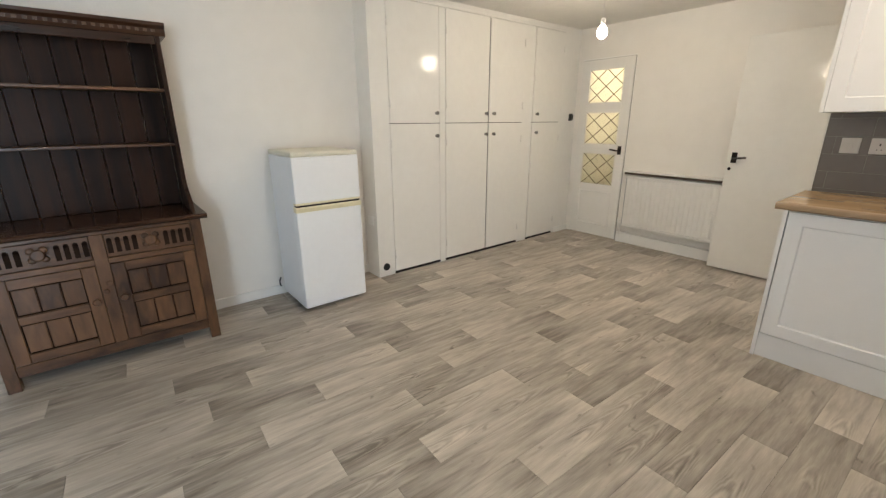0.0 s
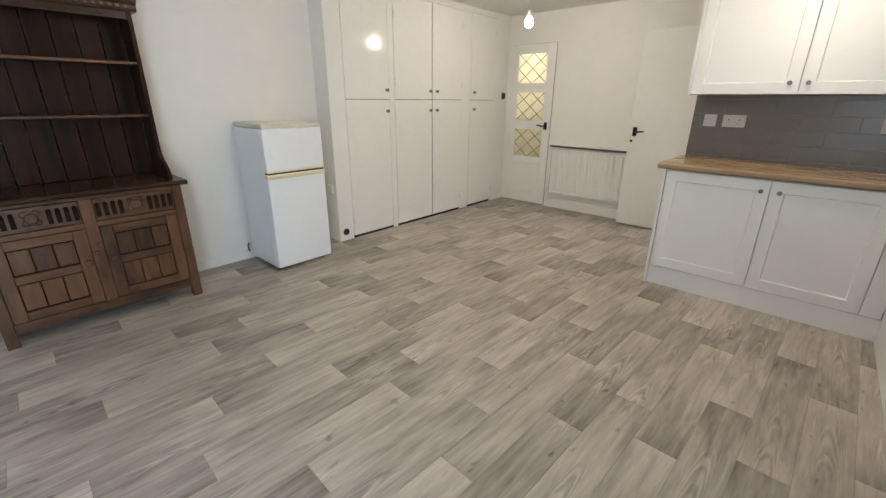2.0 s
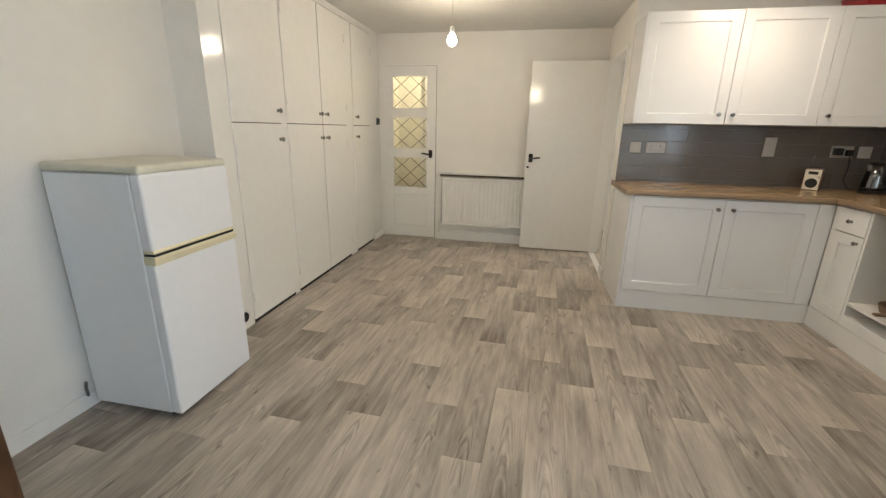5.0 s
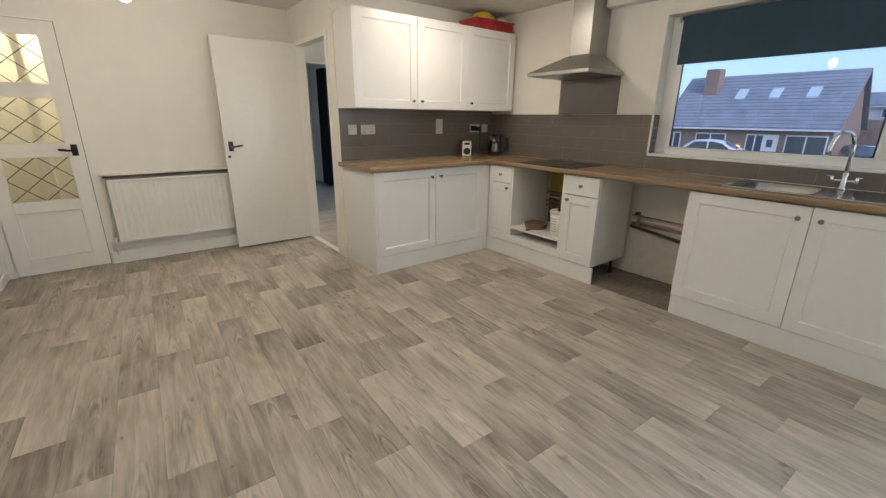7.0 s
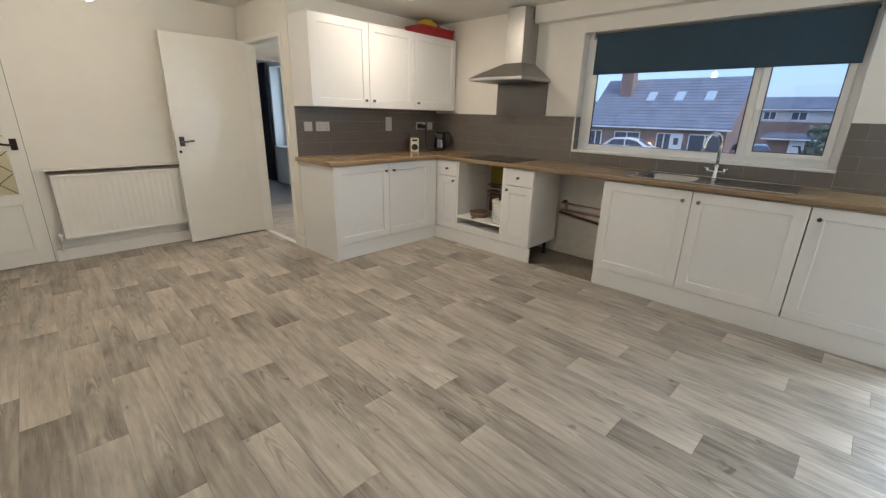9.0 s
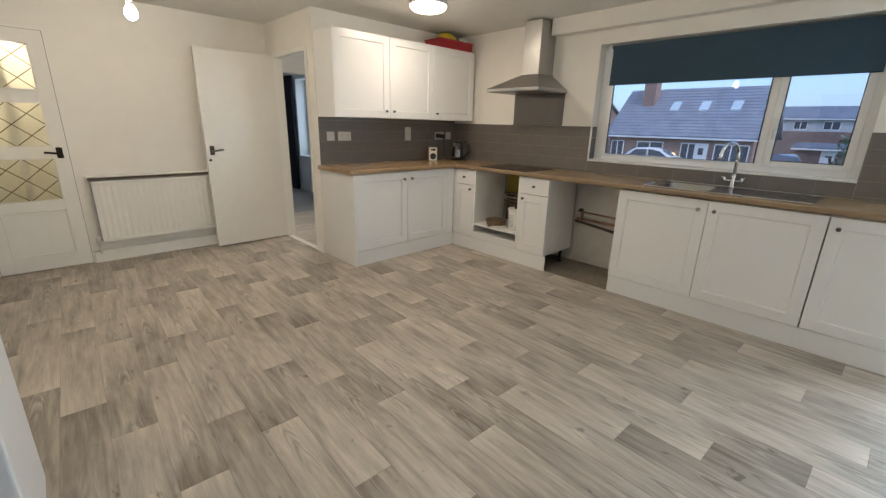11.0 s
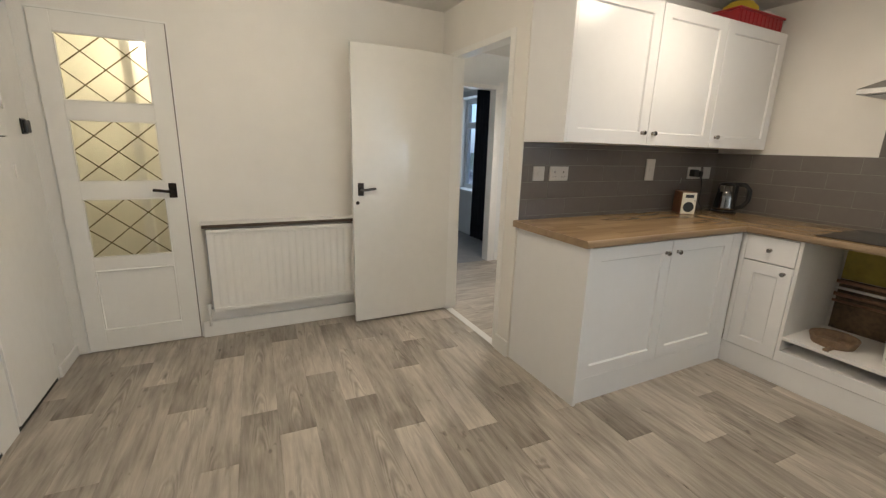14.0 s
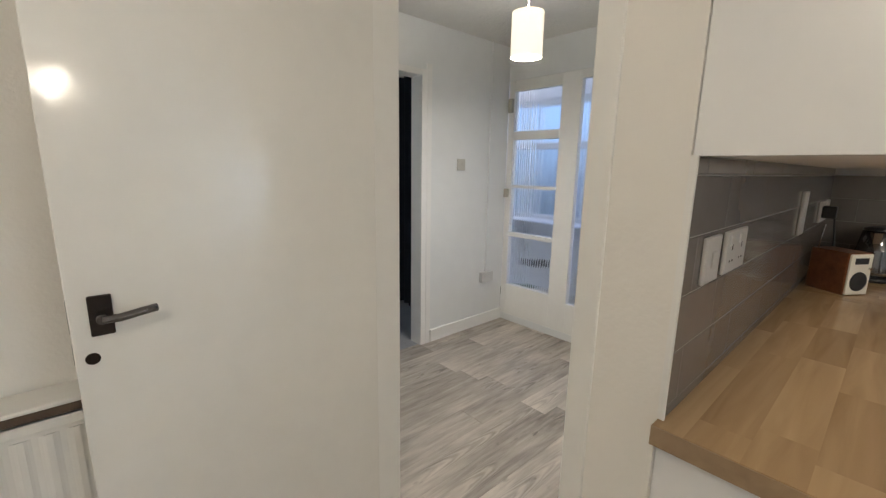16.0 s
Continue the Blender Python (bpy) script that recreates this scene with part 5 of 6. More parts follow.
for zz, rr, m, word in ((0.585, 0.011, COPPER, "dull copper"), (0.545, 0.0085, PLASTIC, "white-painted"), (0.505, 0.012, COPPER, "dull copper"), (0.462, 0.0085, COPPER, "thin dull copper")):
    single("copper_pipe", rod(bmesh.new(), [(3.235, 1.30, zz), (3.235, 1.88, zz)], rr), m, word + " pipe on the stained wall behind the oven housing", "pipe", "pipes behind the housing")

# pipes and hose in the appliance gap
single("copper_pipe", rod(bmesh.new(), [(3.23, 0.34, 0.515), (3.23, 0.95, 0.525)], 0.0075), COPPER, "copper pipe along the wall in the appliance gap", "pipe", "pipes in the gap")
single("copper_pipe", rod(bmesh.new(), [(3.235, 0.34, 0.475), (3.235, 0.95, 0.485)], 0.0075), PLASTIC, "painted pipe along the wall in the appliance gap", "pipe", "pipes in the gap")
single("copper_pipe", rod(bmesh.new(), [(3.235, 0.34, 0.445), (3.235, 0.95, 0.452)], 0.011), COPPER, "copper pipe along the wall in the appliance gap", "pipe", "pipes in the gap")
single("waste_hose", rod(bmesh.new(), [(3.215, 0.34, 0.375), (3.21, 0.55, 0.385), (3.21, 0.75, 0.41), (3.215, 0.95, 0.43)], 0.013, 12), HOSE, "dark brown waste hose along the wall in the appliance gap", "hose")
vv = thing("washer_valve", (3.22, 0.88, 0.45), "black and copper washing machine valve on the pipes", "valve")
part("body", rod(bmesh.new(), [(3.20, 0.88, 0.44), (3.20, 0.88, 0.55)], 0.014), COPPER, vv)
part("tap_lever", B((3.16, 3.20, 0.87, 0.90, 0.54, 0.565), bevel=0.004), BLACK, vv)
# Brown sheet over the planks, painted as shade in the appliance gap.
structure("floor_bare_patch", B((2.735, XE - 0.0065, 0.338, 1.284, 0.0005, 0.003)), mat("gap_floor_shade_brown", (0.22, 0.19, 0.155), 0.85, 0, 5, 0.25, 0.3, 30))
structure("gap_wall_plaster", B((XE - 0.006, XE - 0.0006, 0.338, 0.968, 0.0, 0.40), bevel=0.002), PLASTER)

# sockets on plain walls, right of the fridge and in the hall
def wall_box(name, boxes, label, category, material=PLASTIC):
    t = thing(name, (boxes[0][0], boxes[0][2], boxes[0][4]), label, category)
    for i, bx in enumerate(boxes):
        part("face_plate" if i == 0 else "switch", B(bx, bevel=0.002), material, t)
    return t


wall_box("wall_socket", [(-1.19, -1.11, 1.096, 1.109, 0.47, 0.55), (-1.165, -1.15, 1.092, 1.097, 0.52, 0.54)], "white socket on the return wall beside the fridge", "socket")
BOXM = mat("old_box_beige", (0.42, 0.39, 0.32), 0.5, 0, 8, 0.06)
wall_box("light_switch", [(2.91, 2.99, YH - 0.010, YH - 0.0005, 1.32, 1.405), (2.94, 2.96, YH - 0.014, YH - 0.009, 1.35, 1.38)], "beige light switch on the hall wall", "switch", mat("switch_beige", (0.50, 0.48, 0.42), 0.4))
wall_box("hall_socket", [(3.20, 3.34, YH - 0.035, YH - 0.0005, 0.385, 0.47), (3.23, 3.245, YH - 0.039, YH - 0.034, 0.43, 0.45)], "white surface double socket low on the hall wall", "socket", mat("socket_grey_white", (0.58, 0.58, 0.56), 0.4))
single("cable_trunking", B((3.262, 3.280, YH - 0.012, YH - 0.0005, 0.472, ZC), bevel=0.002), HALLWALL, "white cable trunking up the hall wall", "trunking")
wall_box("door_chime", [(XH - 0.03, XH - 0.0005, 4.785, 4.825, 1.79, 1.90)], "small cream door chime box on the screen frame", "door chime", BOXM)
wall_box("meter_box", [(XH - 0.03, XH - 0.0005, 4.80, 4.835, 1.10, 1.17)], "small cream box on the screen frame", "junction box", BOXM)

# ---- hall glazed screen and porch ----
sc = thing("porch_screen", (XH, 4.1, 0), "white timber glazed screen between hall and porch", "glazed screen", "", "structure")
SXA, SXB = XH + 0.001, XH + 0.05
part("screen_stile", B((SXA, SXB, 4.785, 4.844, 0.06, 2.04), (SXA, SXB, 4.185, 4.345, 0.06, 2.04), (SXA, SXB, 3.30, 3.42, 0.06, 2.04), bevel=0.003), SATIN, sc)
part("screen_rail", B((SXA, SXB, 4.345, 4.785, 1.955, 2.04), (SXA, SXB, 4.345, 4.785, 1.572, 1.640), (SXA, SXB, 4.345, 4.785, 1.180, 1.205), (SXA, SXB, 4.345, 4.785, 0.765, 0.800), (SXA, SXB, 4.345, 4.785, 0.06, 0.335),
                        (SXA, SXB, 3.42, 4.185, 1.98, 2.04), (SXA, SXB, 3.42, 4.185, 0.06, 0.30), bevel=0.003), SATIN, sc)


def reeded(parent, x, y0, y1, z0, z1, material=REED):
    bm = bmesh.new()
    n = int((y1 - y0) / 0.021)
    fr_, bk_ = [], []
    for k in range(n * 8 + 1):
        yy, xx = y0 + (y1 - y0) * k / (n * 8), x - 0.0013 * abs(math.sin(math.pi * k / 8))
        fr_.append([bm.verts.new((xx, yy, z)) for z in (z0, z1)])
        bk_.append([bm.verts.new((x + 0.004, yy, z)) for z in (z0, z1)])
    for a in (fr_, bk_):
        for p, q in zip(a, a[1:]):
            bm.faces.new((p[0], q[0], q[1], p[1]))
    for a, b in ((fr_[0], bk_[0]), (fr_[-1], bk_[-1])):
        bm.faces.new((a[0], a[1], b[1], b[0]))
    for i in (0, 1):
        for k in range(n * 8):
            bm.faces.new((fr_[k][i], fr_[k + 1][i], bk_[k + 1][i], bk_[k][i]))
    p = part("pane", bm, material, parent, "reeded glass pane")
    p.visible_shadow = False


for y0, y1, z0, z1 in ((4.345, 4.785, 1.64, 1.955), (4.345, 4.785, 1.205, 1.572), (4.345, 4.785, 0.80, 1.18), (4.345, 4.785, 0.335, 0.765), (3.42, 4.185, 0.30, 1.98)):
    reeded(sc, XH + 0.024, y0, y1, z0, z1)
PXF = 4.55
structure("porch_floor", B((XH + 0.05, PXF + 0.1, 3.2, 5.3, -0.06, -0.004)), mat("porch_tiles", (0.50, 0.49, 0.47), 0.4, 0, 4, 0.06))
# Unseen clear roof and open south side, added to let sky light in.
pr = structure("porch_roof", B((XH + 0.06, PXF + 0.1, 3.2, 5.6, ZC, ZC + 0.01)), CLEAR)
pr.visible_shadow = False
structure("wall_porch_side", B((3.425, 3.60, 4.95, 5.0, 0, ZC)), HALLWALL)
structure("wall_porch", B((PXF, PXF + 0.1, 3.2, 5.5, 0, 0.78), (PXF, PXF + 0.1, 3.2, 5.5, 2.06, ZC), (3.44, PXF + 0.1, 5.5, 5.6, 0, 0.78), (3.44, PXF + 0.1, 5.5, 5.6, 2.06, ZC), (3.60, PXF, 3.10, 3.2, 0, 0.78)), UPVC)
pw = thing("porch_window", (PXF, 4.0, 0.78), "white porch window with reeded glass panes", "window", "", "structure")
part("window_frame", B((PXF + 0.02, PXF + 0.08, 3.2, 5.5, 0.78, 0.84), (PXF + 0.02, PXF + 0.08, 3.2, 5.5, 2.0, 2.06), (PXF + 0.02, PXF + 0.08, 3.2, 5.5, 1.55, 1.62), *[(PXF + 0.021, PXF + 0.079, y, y + 0.06, 0.80, 2.04) for y in (3.2, 3.72, 4.25, 4.78, 5.44)], bevel=0.003), UPVC, pw)
part("window_frame", B(*[(3.44, PXF + 0.02, 5.52, 5.58, a, b) for a, b in ((0.78, 0.84), (1.55, 1.62), (2.0, 2.06))], (3.44, 3.50, 5.521, 5.579, 0.80, 2.04), (3.98, 4.03, 5.521, 5.579, 0.80, 2.04), (4.49, 4.57, 5.521, 5.579, 0.80, 2.04), bevel=0.003), UPVC, pw)
p = part("pane", B((3.50, 4.49, 5.548, 5.554, 0.84, 2.0)), REEDF, pw)
p.visible_shadow = False
for y in (3.26, 3.78, 4.31, 4.84):
    for z0, z1 in ((0.84, 1.55), (1.62, 2.0)):
        reeded(pw, PXF + 0.05, y, y + (0.60 if y > 4.5 else 0.46), z0, z1, REEDF)
single("porch_ledge", B((4.30, PXF - 0.001, 3.3, 5.49, 0.775, 0.80), bevel=0.01, seg=2), UPVC, "white ledge under the porch window", "ledge")
lb = single("letter_grille", B(*[(4.535, 4.549, 5.03 + k * 0.029, 5.046 + k * 0.029, 0.255, 0.335) for k in range(10)]), BLACK, "small black slatted vent low in the porch wall", "vent")

# ---- bedroom window and curtains ----
bw = thing("bedroom_window", (BX + 0.2, 6.25, 0.68), "white bedroom window with a top light over the sill", "window", "", "structure")
FXB = BX + 0.2
part("window_frame", B((FXB, FXB + 0.06, 5.65, 5.72, 0.68, 2.06), (FXB, FXB + 0.06, 6.78, 6.85, 0.68, 2.06), (FXB, FXB + 0.06, 5.72, 6.78, 0.68, 0.75), (FXB, FXB + 0.06, 5.72, 6.78, 1.99, 2.06), (FXB, FXB + 0.06, 5.72, 6.78, 1.62, 1.71), (FXB, FXB + 0.06, 6.20, 6.28, 0.75, 1.62), bevel=0.003), UPVC, bw)
part("window_sill", B((BX - 0.03, FXB, 5.63, 6.87, 0.655, 0.685), bevel=0.004), UPVC, bw)
p = part("pane", B((FXB + 0.03, FXB + 0.035, 5.72, 6.78, 0.75, 1.99)), CLEAR, bw)
p.visible_shadow = False
for y0, y1 in ((5.42, 6.02), (6.90, 7.30)):
    bm = bmesh.new()
    n = 60
    cols = []
    for k in range(n + 1):
        f = k / n
        yy = y0 + (y1 - y0) * f
        xx = 3.05 + 0.030 * math.sin(f * (y1 - y0) * 70) + 0.01 * math.sin(f * 17)
        cols.append([bm.verts.new((xx + d, yy + 0.05 * (1 - j) * (f - 0.3), z)) for d in (0, 0.006) for j, z in ((0, 0.02), (1, 2.13))])
    for a, b2 in zip(cols, cols[1:]):
        for i, j in ((0, 1), (2, 3)):
            bm.faces.new((a[i], b2[i], b2[j], a[j])).smooth = True
    c = thing("curtain", (3.05, (y0 + y1) / 2, 2.13), "long dark navy curtain at the bedroom window", "curtain", "bedroom curtains")
    part("curtain_cloth", bm, CURTAIN, c)
single("curtain_rail", rod(bmesh.new(), [(3.05, 5.35, 2.14), (3.05, 7.3, 2.14)], 0.012), PLASTIC, "white curtain rail above the bedroom window", "curtain rail")
# pipe or post seen through the obscured door
single("lobby_post", B((-0.72, -0.66, 4.45, 4.50, 0, ZC)), SATIN, "white vertical post in the lit lobby", "post")
single("lobby_towel", B((-0.50, -0.30, 4.9, 4.93, 0.62, 0.66), (-0.50, -0.30, 4.9, 4.93, 0.70, 0.74), bevel=0.004), PLASTIC, "white slatted rack low in the lobby", "rack")

# ---- outdoors ----
structure("ground", B((3.6, 300, -200, 200, -2.1, -1.45)), GRASS)
structure("road", B((18.0, 24.0, -200, 200, -1.5, -1.42)), ASPHALT)
structure("pavement", B((24.0, 26.0, -200, 200, -1.5, -1.33), (16.2, 18.0, -200, 200, -1.5, -1.33)), mat("paving", (0.25, 0.25, 0.24), 0.9, 0, 1, 0.1))


def house(name, x, y0, y1, zg, eave, ridge, depth, label, wall_material, windows, doors=(), skylights=(), chimney=None):
    h = thing(name, (x + depth / 2, (y0 + y1) / 2, zg), label, "house")
    part("wall", B((x, x + depth, y0, y1, zg, eave)), wall_material, h)
    bm = bmesh.new()
    prism(bm, [(x - 0.35, eave - 0.05), (x + depth / 2, ridge), (x + depth + 0.35, eave - 0.05), (x + depth + 0.35, eave + 0.08), (x + depth / 2, ridge + 0.14), (x - 0.35, eave + 0.08)], "y", y0 - 0.3, y1 + 0.3)
    roof = part("roof", bm, ROOFM, h, "slate-grey tiled roof, lightened by painted haze")
    bm = bmesh.new()
    prism(bm, [(x, eave - 0.02), (x + depth, eave - 0.02), (x + depth / 2, ridge - 0.02)], "y", y0 + 0.02, y1 - 0.02)
    part("gable", bm, wall_material, h)
    rows = 16
    bm = bmesh.new()
    for k in range(rows):
        f = k / rows
        xa, za = x - 0.36 + f * (depth / 2 + 0.36), eave + 0.07 + f * (ridge + 0.14 - eave - 0.08)
        sl = (ridge + 0.06 - eave) / (depth / 2 + 0.35)
        dx = (depth / 2 + 0.36) / rows
        prism(bm, [(xa - 0.03, za + 0.0), (xa - 0.03, za + 0.06), (xa + dx, za + 0.04 + dx * sl)], "y", y0 - 0.3, y1 + 0.3)
    tagged(part("tile_courses", bm, ROOFM, roof), kind="stuff")
    part("gutter", B((x - 0.45, x - 0.33, y0 - 0.3, y1 + 0.3, eave - 0.10, eave + 0.02)), UPVC, h)
    for a, b2, z0, z1, lit in windows:
        w = part("window", B((x - 0.06, x - 0.001, a, a + 0.07, z0, z1), (x - 0.06, x - 0.001, b2 - 0.07, b2, z0, z1), (x - 0.06, x - 0.001, a, b2, z0, z0 + 0.09), (x - 0.06, x - 0.001, a, b2, z1 - 0.08, z1), (x - 0.059, x - 0.001, (a + b2) / 2 - 0.04, (a + b2) / 2 + 0.04, z0, z1)), UPVC, h)
        part("pane", B((x - 0.03, x - 0.002, a + 0.07, b2 - 0.07, z0 + 0.09, z1 - 0.08)), LITWIN if lit else DARKGL, w)
    for a, b2, z1 in doors:
        d = part("door", B((x - 0.05, x - 0.001, a, b2, zg, z1)), UPVC, h)
        part("pane", B((x - 0.07, x - 0.051, a + 0.28, b2 - 0.28, zg + 1.0, z1 - 0.35)), DARKGL, d)
    for yc, f in skylights:
        xa, za = x - 0.35 + f * (depth / 2 + 0.35), eave + 0.1 + f * (ridge - eave)
        sl = (ridge - eave + 0.05) / (depth / 2 + 0.35)
        bm = bmesh.new()
        prism(bm, [(xa, za + 0.0), (xa, za + 0.18), (xa + 0.75, za + 0.18 + 0.75 * sl), (xa + 0.75, za + 0.75 * sl)], "y", yc - 0.32, yc + 0.32)
        # Sky reflection is painted in as a pale opaque colour.
        part("roof_window", bm, mat("skylight_painted_sky", (0.56, 0.66, 0.70), 0.08), h, "pale roof window, sky reflection painted in its colour")
    if chimney:
        cy, cz = chimney
        c = part("chimney", B((x + depth / 2 - 1.7, x + depth / 2 - 0.7, cy - 0.5, cy + 0.5, cz - 2.1, cz), bevel=0.02), BRICKM, roof, "red brick chimney stack")
    return h


house("bungalow", 36.0, 5.6, 16.1, -1.45, 0.78, 4.53, 8.0, "brick bungalow across the road with long slate-grey roof", BRICKM,
      ((14.8, 15.9, -1.0, 0.4, False), (11.6, 13.7, -0.9, 0.4, False), (9.2, 10.3, -1.3, 0.4, False), (5.8, 8.0, -1.0, 0.4, False)), ((8.4, 9.3, 0.4),), ((7.6, 0.50), (9.75, 0.50), (11.9, 0.50)), (14.2, 5.15))
terrace = house("terrace_house", 56.0, -12.0, 9.0, -1.45, 2.72, 3.95, 9.0, "two-storey terraced houses beyond with pale upper windows", RENDERM,
      ((5.2, 6.3, 1.65, 2.5, False), (2.7, 4.0, 1.65, 2.5, False), (-2.2, -0.2, 1.2, 2.35, False), (-6.5, -4.5, 1.2, 2.35, False), (-5.0, -3.0, -1.2, 0.1, False)), ((4.0, 5.0, 0.3),))
part("lower_storey", B((55.97, 55.999, -12.0, 9.0, -1.45, 1.5)), BRICKM, terrace, "red brick lower storey")
house("brick_house", 44.0, -3.0, 4.2, -1.45, 0.15, 0.40, 6.0, "low red brick garage block beyond the road", BRICKM, ((-0.8, 0.4, -1.0, 0.0, False),), ((1.6, 2.6, 0.0),))
house("bungalow_north", 36.0, 20.0, 32.0, -1.45, 0.78, 3.9, 13.5, "another bungalow further along the road", BRICKM, ((21.5, 23.0, -1.0, 0.4, False), (26.0, 28.0, -1.0, 0.4, False)))
house("house_south", 36.0, -26.0, -12.5, -1.45, 0.8, 4.0, 13.5, "bungalow further down the road", BRICKM, ((-18.5, -16.0, -1.0, 0.4, False),))


single("lamp_glow", lathe(bmesh.new(), (35.9, 10.75, -0.75), (0, 0, 1), [(0, 0.10), (0.1, 0.18), (0.25, 0.18), (0.35, 0.08)], 12), LITWIN, "small warm lit lamp at the front of the bungalow", "lamp")


def car(name, place, turn, paint, label):
    t = thing(name, (0, 0, 0), label, "car")
    side = [(-2.0, 0.25), (2.0, 0.25), (2.05, 0.55), (1.9, 0.78), (1.05, 0.92), (0.45, 1.38), (-0.2, 1.50), (-1.2, 1.45), (-1.75, 1.05), (-2.05, 0.85)]
    bm = bmesh.new()
    prism(bm, side, "y", -0.82, 0.82)
    bmesh.ops.bevel(bm, geom=bm.edges[:], offset=0.08, segments=2, affect="EDGES")
    for f in bm.faces:
        f.smooth = True
    part("body", bm, paint, t)
    for s in (-1, 1):
        for o in ([(-1.55, 0.98), (-0.42, 0.98), (-0.42, 1.38), (-1.15, 1.35)], [(-0.34, 0.98), (0.80, 0.96), (0.38, 1.28), (-0.1, 1.38), (-0.34, 1.38)]):
            bm = bmesh.new()
            prism(bm, o, "y", s * 0.815, s * 0.83)
            part("side_window", bm, DARKGL, t)
        for xx in (-1.25, 1.25):
            w = part("wheel", lathe(bmesh.new(), (xx, s * 0.66, 0.32), (0, s, 0), [(0, 0.32), (0.18, 0.32), (0.2, 0.28)], 24), BLACK, t)
            part("hub", lathe(bmesh.new(), (xx, s * 0.862, 0.32), (0, s, 0), [(0, 0.19), (0.008, 0.17)], 16), STEEL, w)
    part("windscreen", prism(bmesh.new(), [(1.02, 0.97), (0.52, 1.345), (0.53, 1.365), (1.05, 0.985)], "y", -0.68, 0.68), DARKGL, t)
    t.matrix_basis = pose(*place, 0, 0, turn)
    return t


car("car", (30.0, 9.9, -1.33), -82, CARW, "white hatchback parked in front of the bungalow")
car("car", (33.0, 3.5, -1.45), 200, CARD, "dark blue car parked beyond the road")


def shrub(x, y, z, r, h, seed, label):
    t = thing("shrub", (x, y, z), label, "shrub")
    rnd = random.Random(seed)
    bm = bmesh.new()
    for k in range(7):
        a = rnd.uniform(0, 6.28)
        rod(bm, [(x, y, z), (x + 0.3 * r * math.cos(a), y + 0.3 * r * math.sin(a), z + h * 0.4), (x + 0.7 * r * math.cos(a), y + 0.7 * r * math.sin(a), z + h * 0.85)], 0.03, 5)
    part("trunk", bm, BARK, t)
    bm = bmesh.new()
    for k in range(1100):
        a, q, zz = rnd.uniform(0, 6.28), rnd.random() ** 0.5, rnd.random()
        rr = r * (0.55 + 0.45 * math.sin(math.pi * min(1, zz * 0.9 + 0.15))) * (0.8 + 0.3 * noise.noise(Vector((a, zz * 3, seed))))
        c = Vector((x + rr * q * math.cos(a), y + rr * q * math.sin(a), z + 0.15 + zz * h))
        u1 = Vector([rnd.gauss(0, 1) for _ in range(3)]).normalized() * 0.08
        w1 = u1.orthogonal().normalized() * 0.04
        bm.faces.new([bm.verts.new(c + p) for p in (u1, w1, -u1, -w1)])
    part("crown", bm, LEAF, t)
    return t


shrub(14.0, -0.60, -1.45, 0.8, 2.6, 3, "loose green shrub in the front garden")
shrub(31.5, 17.5, -1.45, 1.2, 2.0, 9, "green shrub beside the bungalow")


# ---- tiles ----
MESHES = {}


def slab_mesh(name, w, d, h, edge, material):
    """A thin slab, w by d, its face up at h, with a small chamfer; shared between alike pieces."""
    key = (name, round(w, 4), round(d, 4))
    if key not in MESHES:
        bm = bmesh.new()
        a = [bm.verts.new((x, y, 0)) for x, y in ((0, 0), (w, 0), (w, d), (0, d))]
        b3 = [bm.verts.new((x, y, h - edge)) for x, y in ((0, 0), (w, 0), (w, d), (0, d))]
        c = [bm.verts.new((x, y, h)) for x, y in ((edge, edge), (w - edge, edge), (w - edge, d - edge), (edge, d - edge))]
        for p, q in ((a, b3), (b3, c)):
            for k in range(4):
                bm.faces.new((p[k], p[(k + 1) % 4], q[(k + 1) % 4], q[k]))
        bm.faces.new(c)
        me = bpy.data.meshes.new(name)
        bm.to_mesh(me)
        bm.free()
        me.materials.append(material)
        MESHES[key] = me
    return MESHES[key]


def tiles(parent, u0, u1, z0, z1, m, phase=0.0, pitch_w=0.302, pitch_h=0.1005, top=1.335):
    """Brick-bond tiles over a rectangle of a wall; m lays u, z, depth into the room. Courses hang from the top line."""
    j = 0.001
    k = 0
    zt = top
    while zt > z0 + 0.004:
        za, zb = max(zt - pitch_h, z0), min(zt, z1)
        if zb - za > 0.012:
            off = (phase + (k % 2) * pitch_w / 2) % pitch_w
            ua = u0 - off
            while ua < u1 - 0.004:
                a, b4 = max(ua, u0), min(ua + pitch_w, u1)
                if b4 - a > 0.012:
                    ob = new("tile", slab_mesh("tile", b4 - a - 2 * j, zb - za - 2 * j, 0.008, 0.0012, TILE))
                    ob.parent = parent
                    ob.matrix_basis = m @ Matrix.Translation((a + j, za + j, 0))
                ua += pitch_w
        zt -= pitch_h
        k += 1


south = Matrix(((1, 0, 0, 0), (0, 0, -1, YP - 0.003), (0, 1, 0, 0), (0, 0, 0, 1)))
west = Matrix(((0, 0, -1, XE - 0.003), (-1, 0, 0, 0), (0, 1, 0, 0), (0, 0, 0, 1)))
structure("grout_bed", B((1.418, XE - 0.0096, YP - 0.0095, YP - 0.0002, 0.9105, 1.366), (XE - 0.0095, XE - 0.0002, 0.93, YP - 0.0096, 0.9105, 1.336), (XE - 0.0095, XE - 0.0002, -0.962, 0.93, 0.9105, 1.017), (XE - 0.0095, XE - 0.0002, -1.9, -0.962, 0.9105, 1.336)), GROUT)
tiles(wall_partition, 1.418, XE - 0.012, 0.911, 1.366, south, 0.10, top=1.335)
tiles(wall_partition, 1.418, XE - 0.012, 1.336, 1.366, south, 0.25, top=1.366)
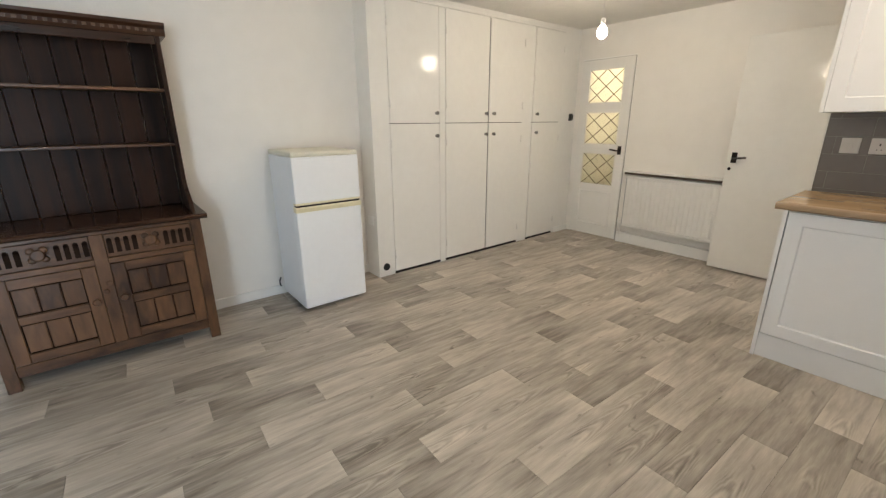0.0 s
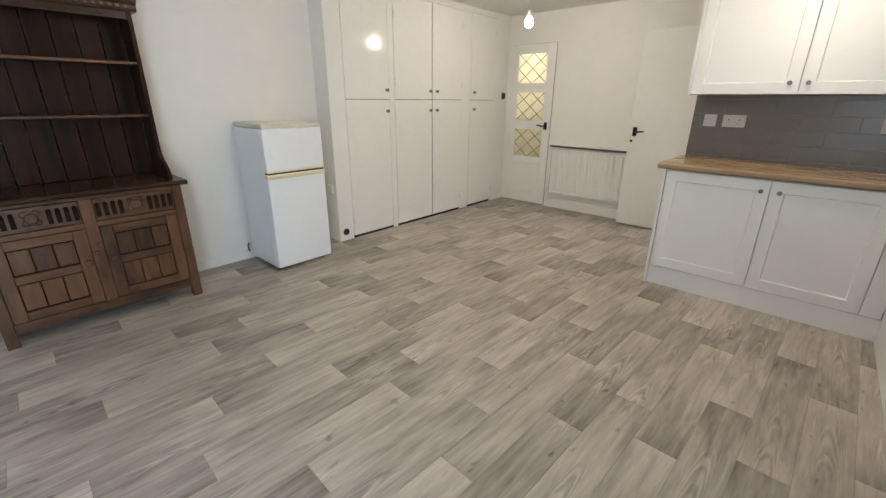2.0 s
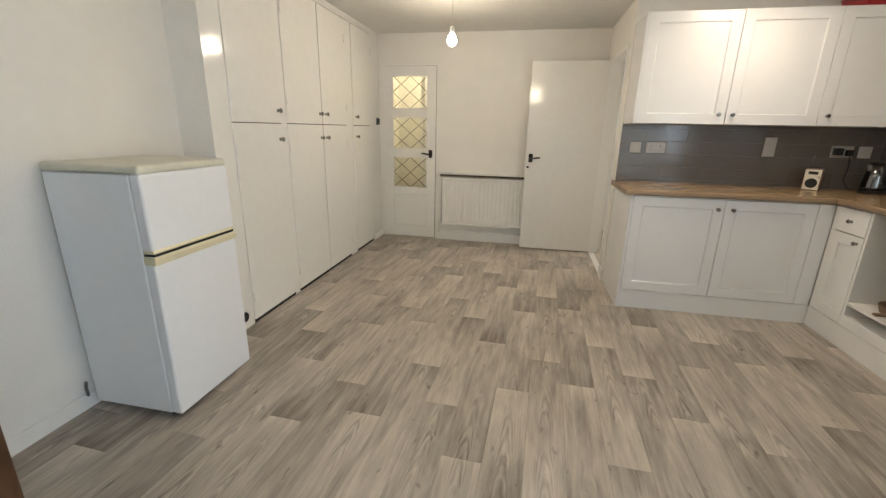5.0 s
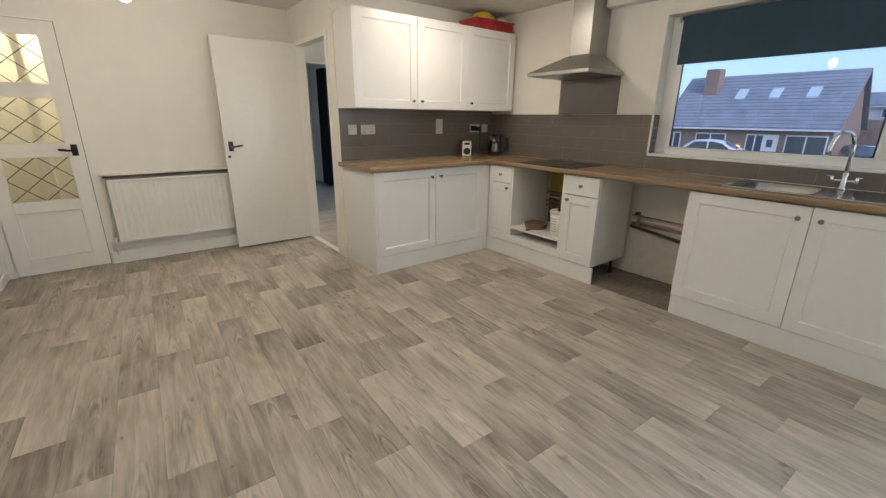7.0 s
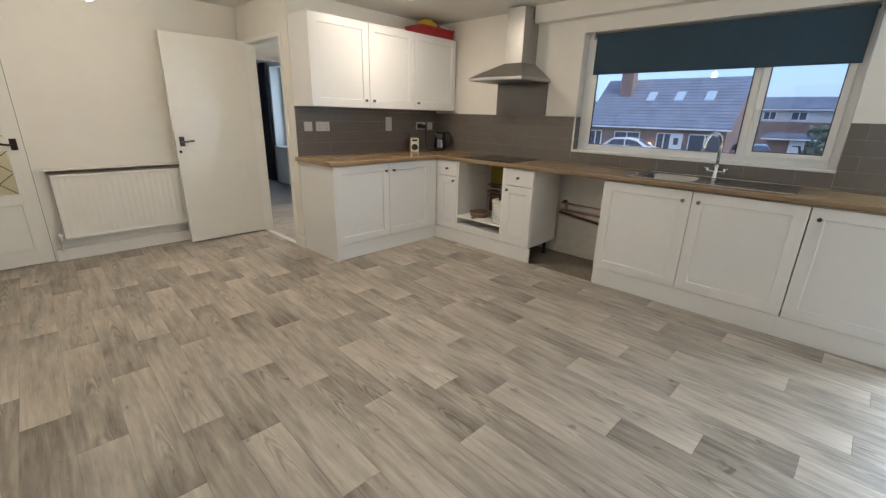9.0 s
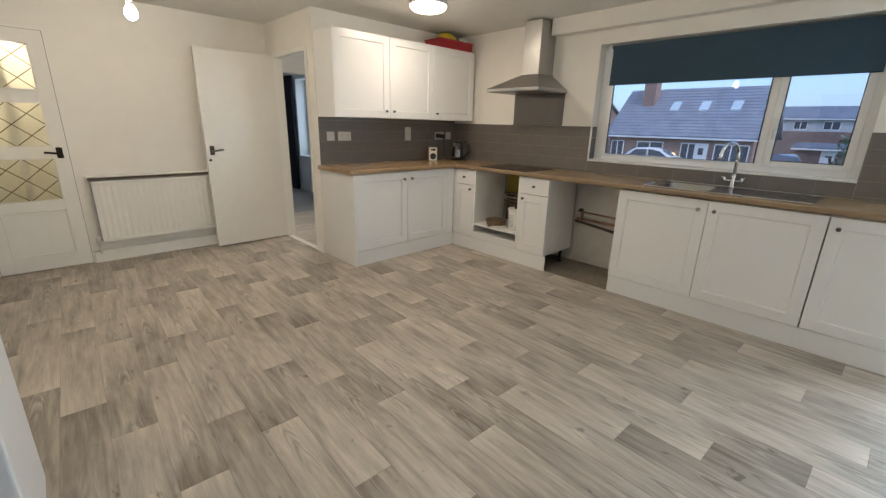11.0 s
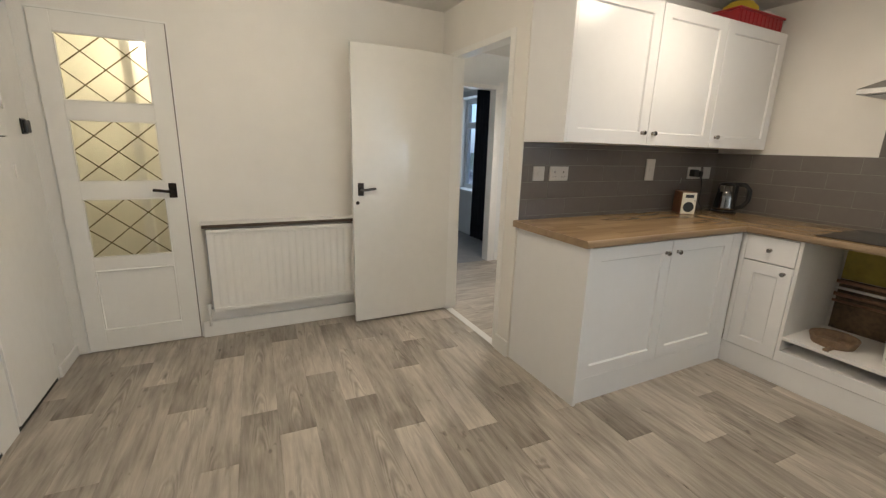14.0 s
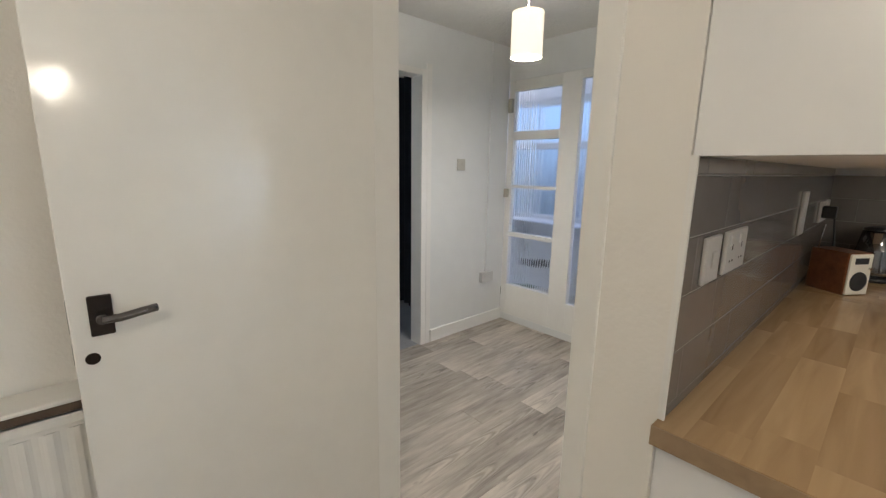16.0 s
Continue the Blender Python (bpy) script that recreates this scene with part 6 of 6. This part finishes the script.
tiles(wall_east, -(YP - 0.004), -0.932, 0.911, 1.335, west, 0.05)
tiles(wall_east, -0.930, 0.962, 0.911, 1.016, west, 0.12, top=1.016)
tiles(wall_east, 0.964, 1.90, 0.911, 1.335, west, 0.21)
reveal = Matrix(((1, 0, 0, 0), (0, 0, -1, WY1 - 0.0005), (0, 1, 0, 0), (0, 0, 0, 1)))
tiles(wall_east, XE + 0.004, 3.368, 1.036, 1.335, reveal, 0.0)
structure("tile_trim", B((XE - 0.013, XE + 0.003, WY1 - 0.010, WY1, 1.036, 1.338), (XE - 0.013, XE - 0.001, WY1 - 0.002, 1.244, 1.336, 1.341), (XE - 0.013, XE - 0.001, 1.846, YP - 0.02, 1.336, 1.341), (1.412, 1.4178, YP - 0.012, YP - 0.001, 0.911, 1.366)), PLASTIC)

# ---- floor planks, laid a little askew ----
PW, PL, SKEW = 0.167, 1.0, 0.04
START = (0.045, 0.73, 0.41, 0.94, 0.27, 0.068, 0.535, 0.24, 0.925, 0.44, 0.775, 0.566)   # the print repeats every twelve rows
REVERSED = (2, 3, 5, 8, 9, 11)   # rows whose planks are dark at the foot and pale at the head


def planks(parent, u0, u1, v0, v1, start, starts, turn, name, material, z):
    """Rows of width PW along v, each row cut into lengths PL; turn lays u, v into the floor."""
    rnd = random.Random(11)
    g = 0.0006
    k = math.floor((u0 - start) / PW)
    while start + k * PW < u1:
        a = start + k * PW
        ph = starts[k % 12] if starts else rnd.random()
        y = math.floor(v0 - ph) + ph
        while y < v1:
            c, d = max(y, v0), min(y + PL, v1)
            if d - c > 0.01:
                flip = bool(starts) and k % 12 in REVERSED
                ob = new("plank", slab_mesh(name + ("_reversed" if flip else ""), PW - 2 * g, d - c - 2 * g, 0.003, 0.0004, FLOORM2 if flip else material))
                ob.parent, ob.matrix_basis = parent, turn @ Matrix.Translation((a + g, c + g, z))
            y += PL
        k += 1


askew = Matrix.Rotation(-math.atan(SKEW), 4, "Z")
planks(floor, -1.55, 3.45, -2.80, 3.95, 0.071, START, askew, "plank", FLOORM, -0.003)
across = Matrix.Rotation(radians(-90), 4, "Z")
planks(hall_floor, -4.86, -2.92, 1.47, 3.53, -4.85, (), across, "plank_across", FLOORM, -0.0013)
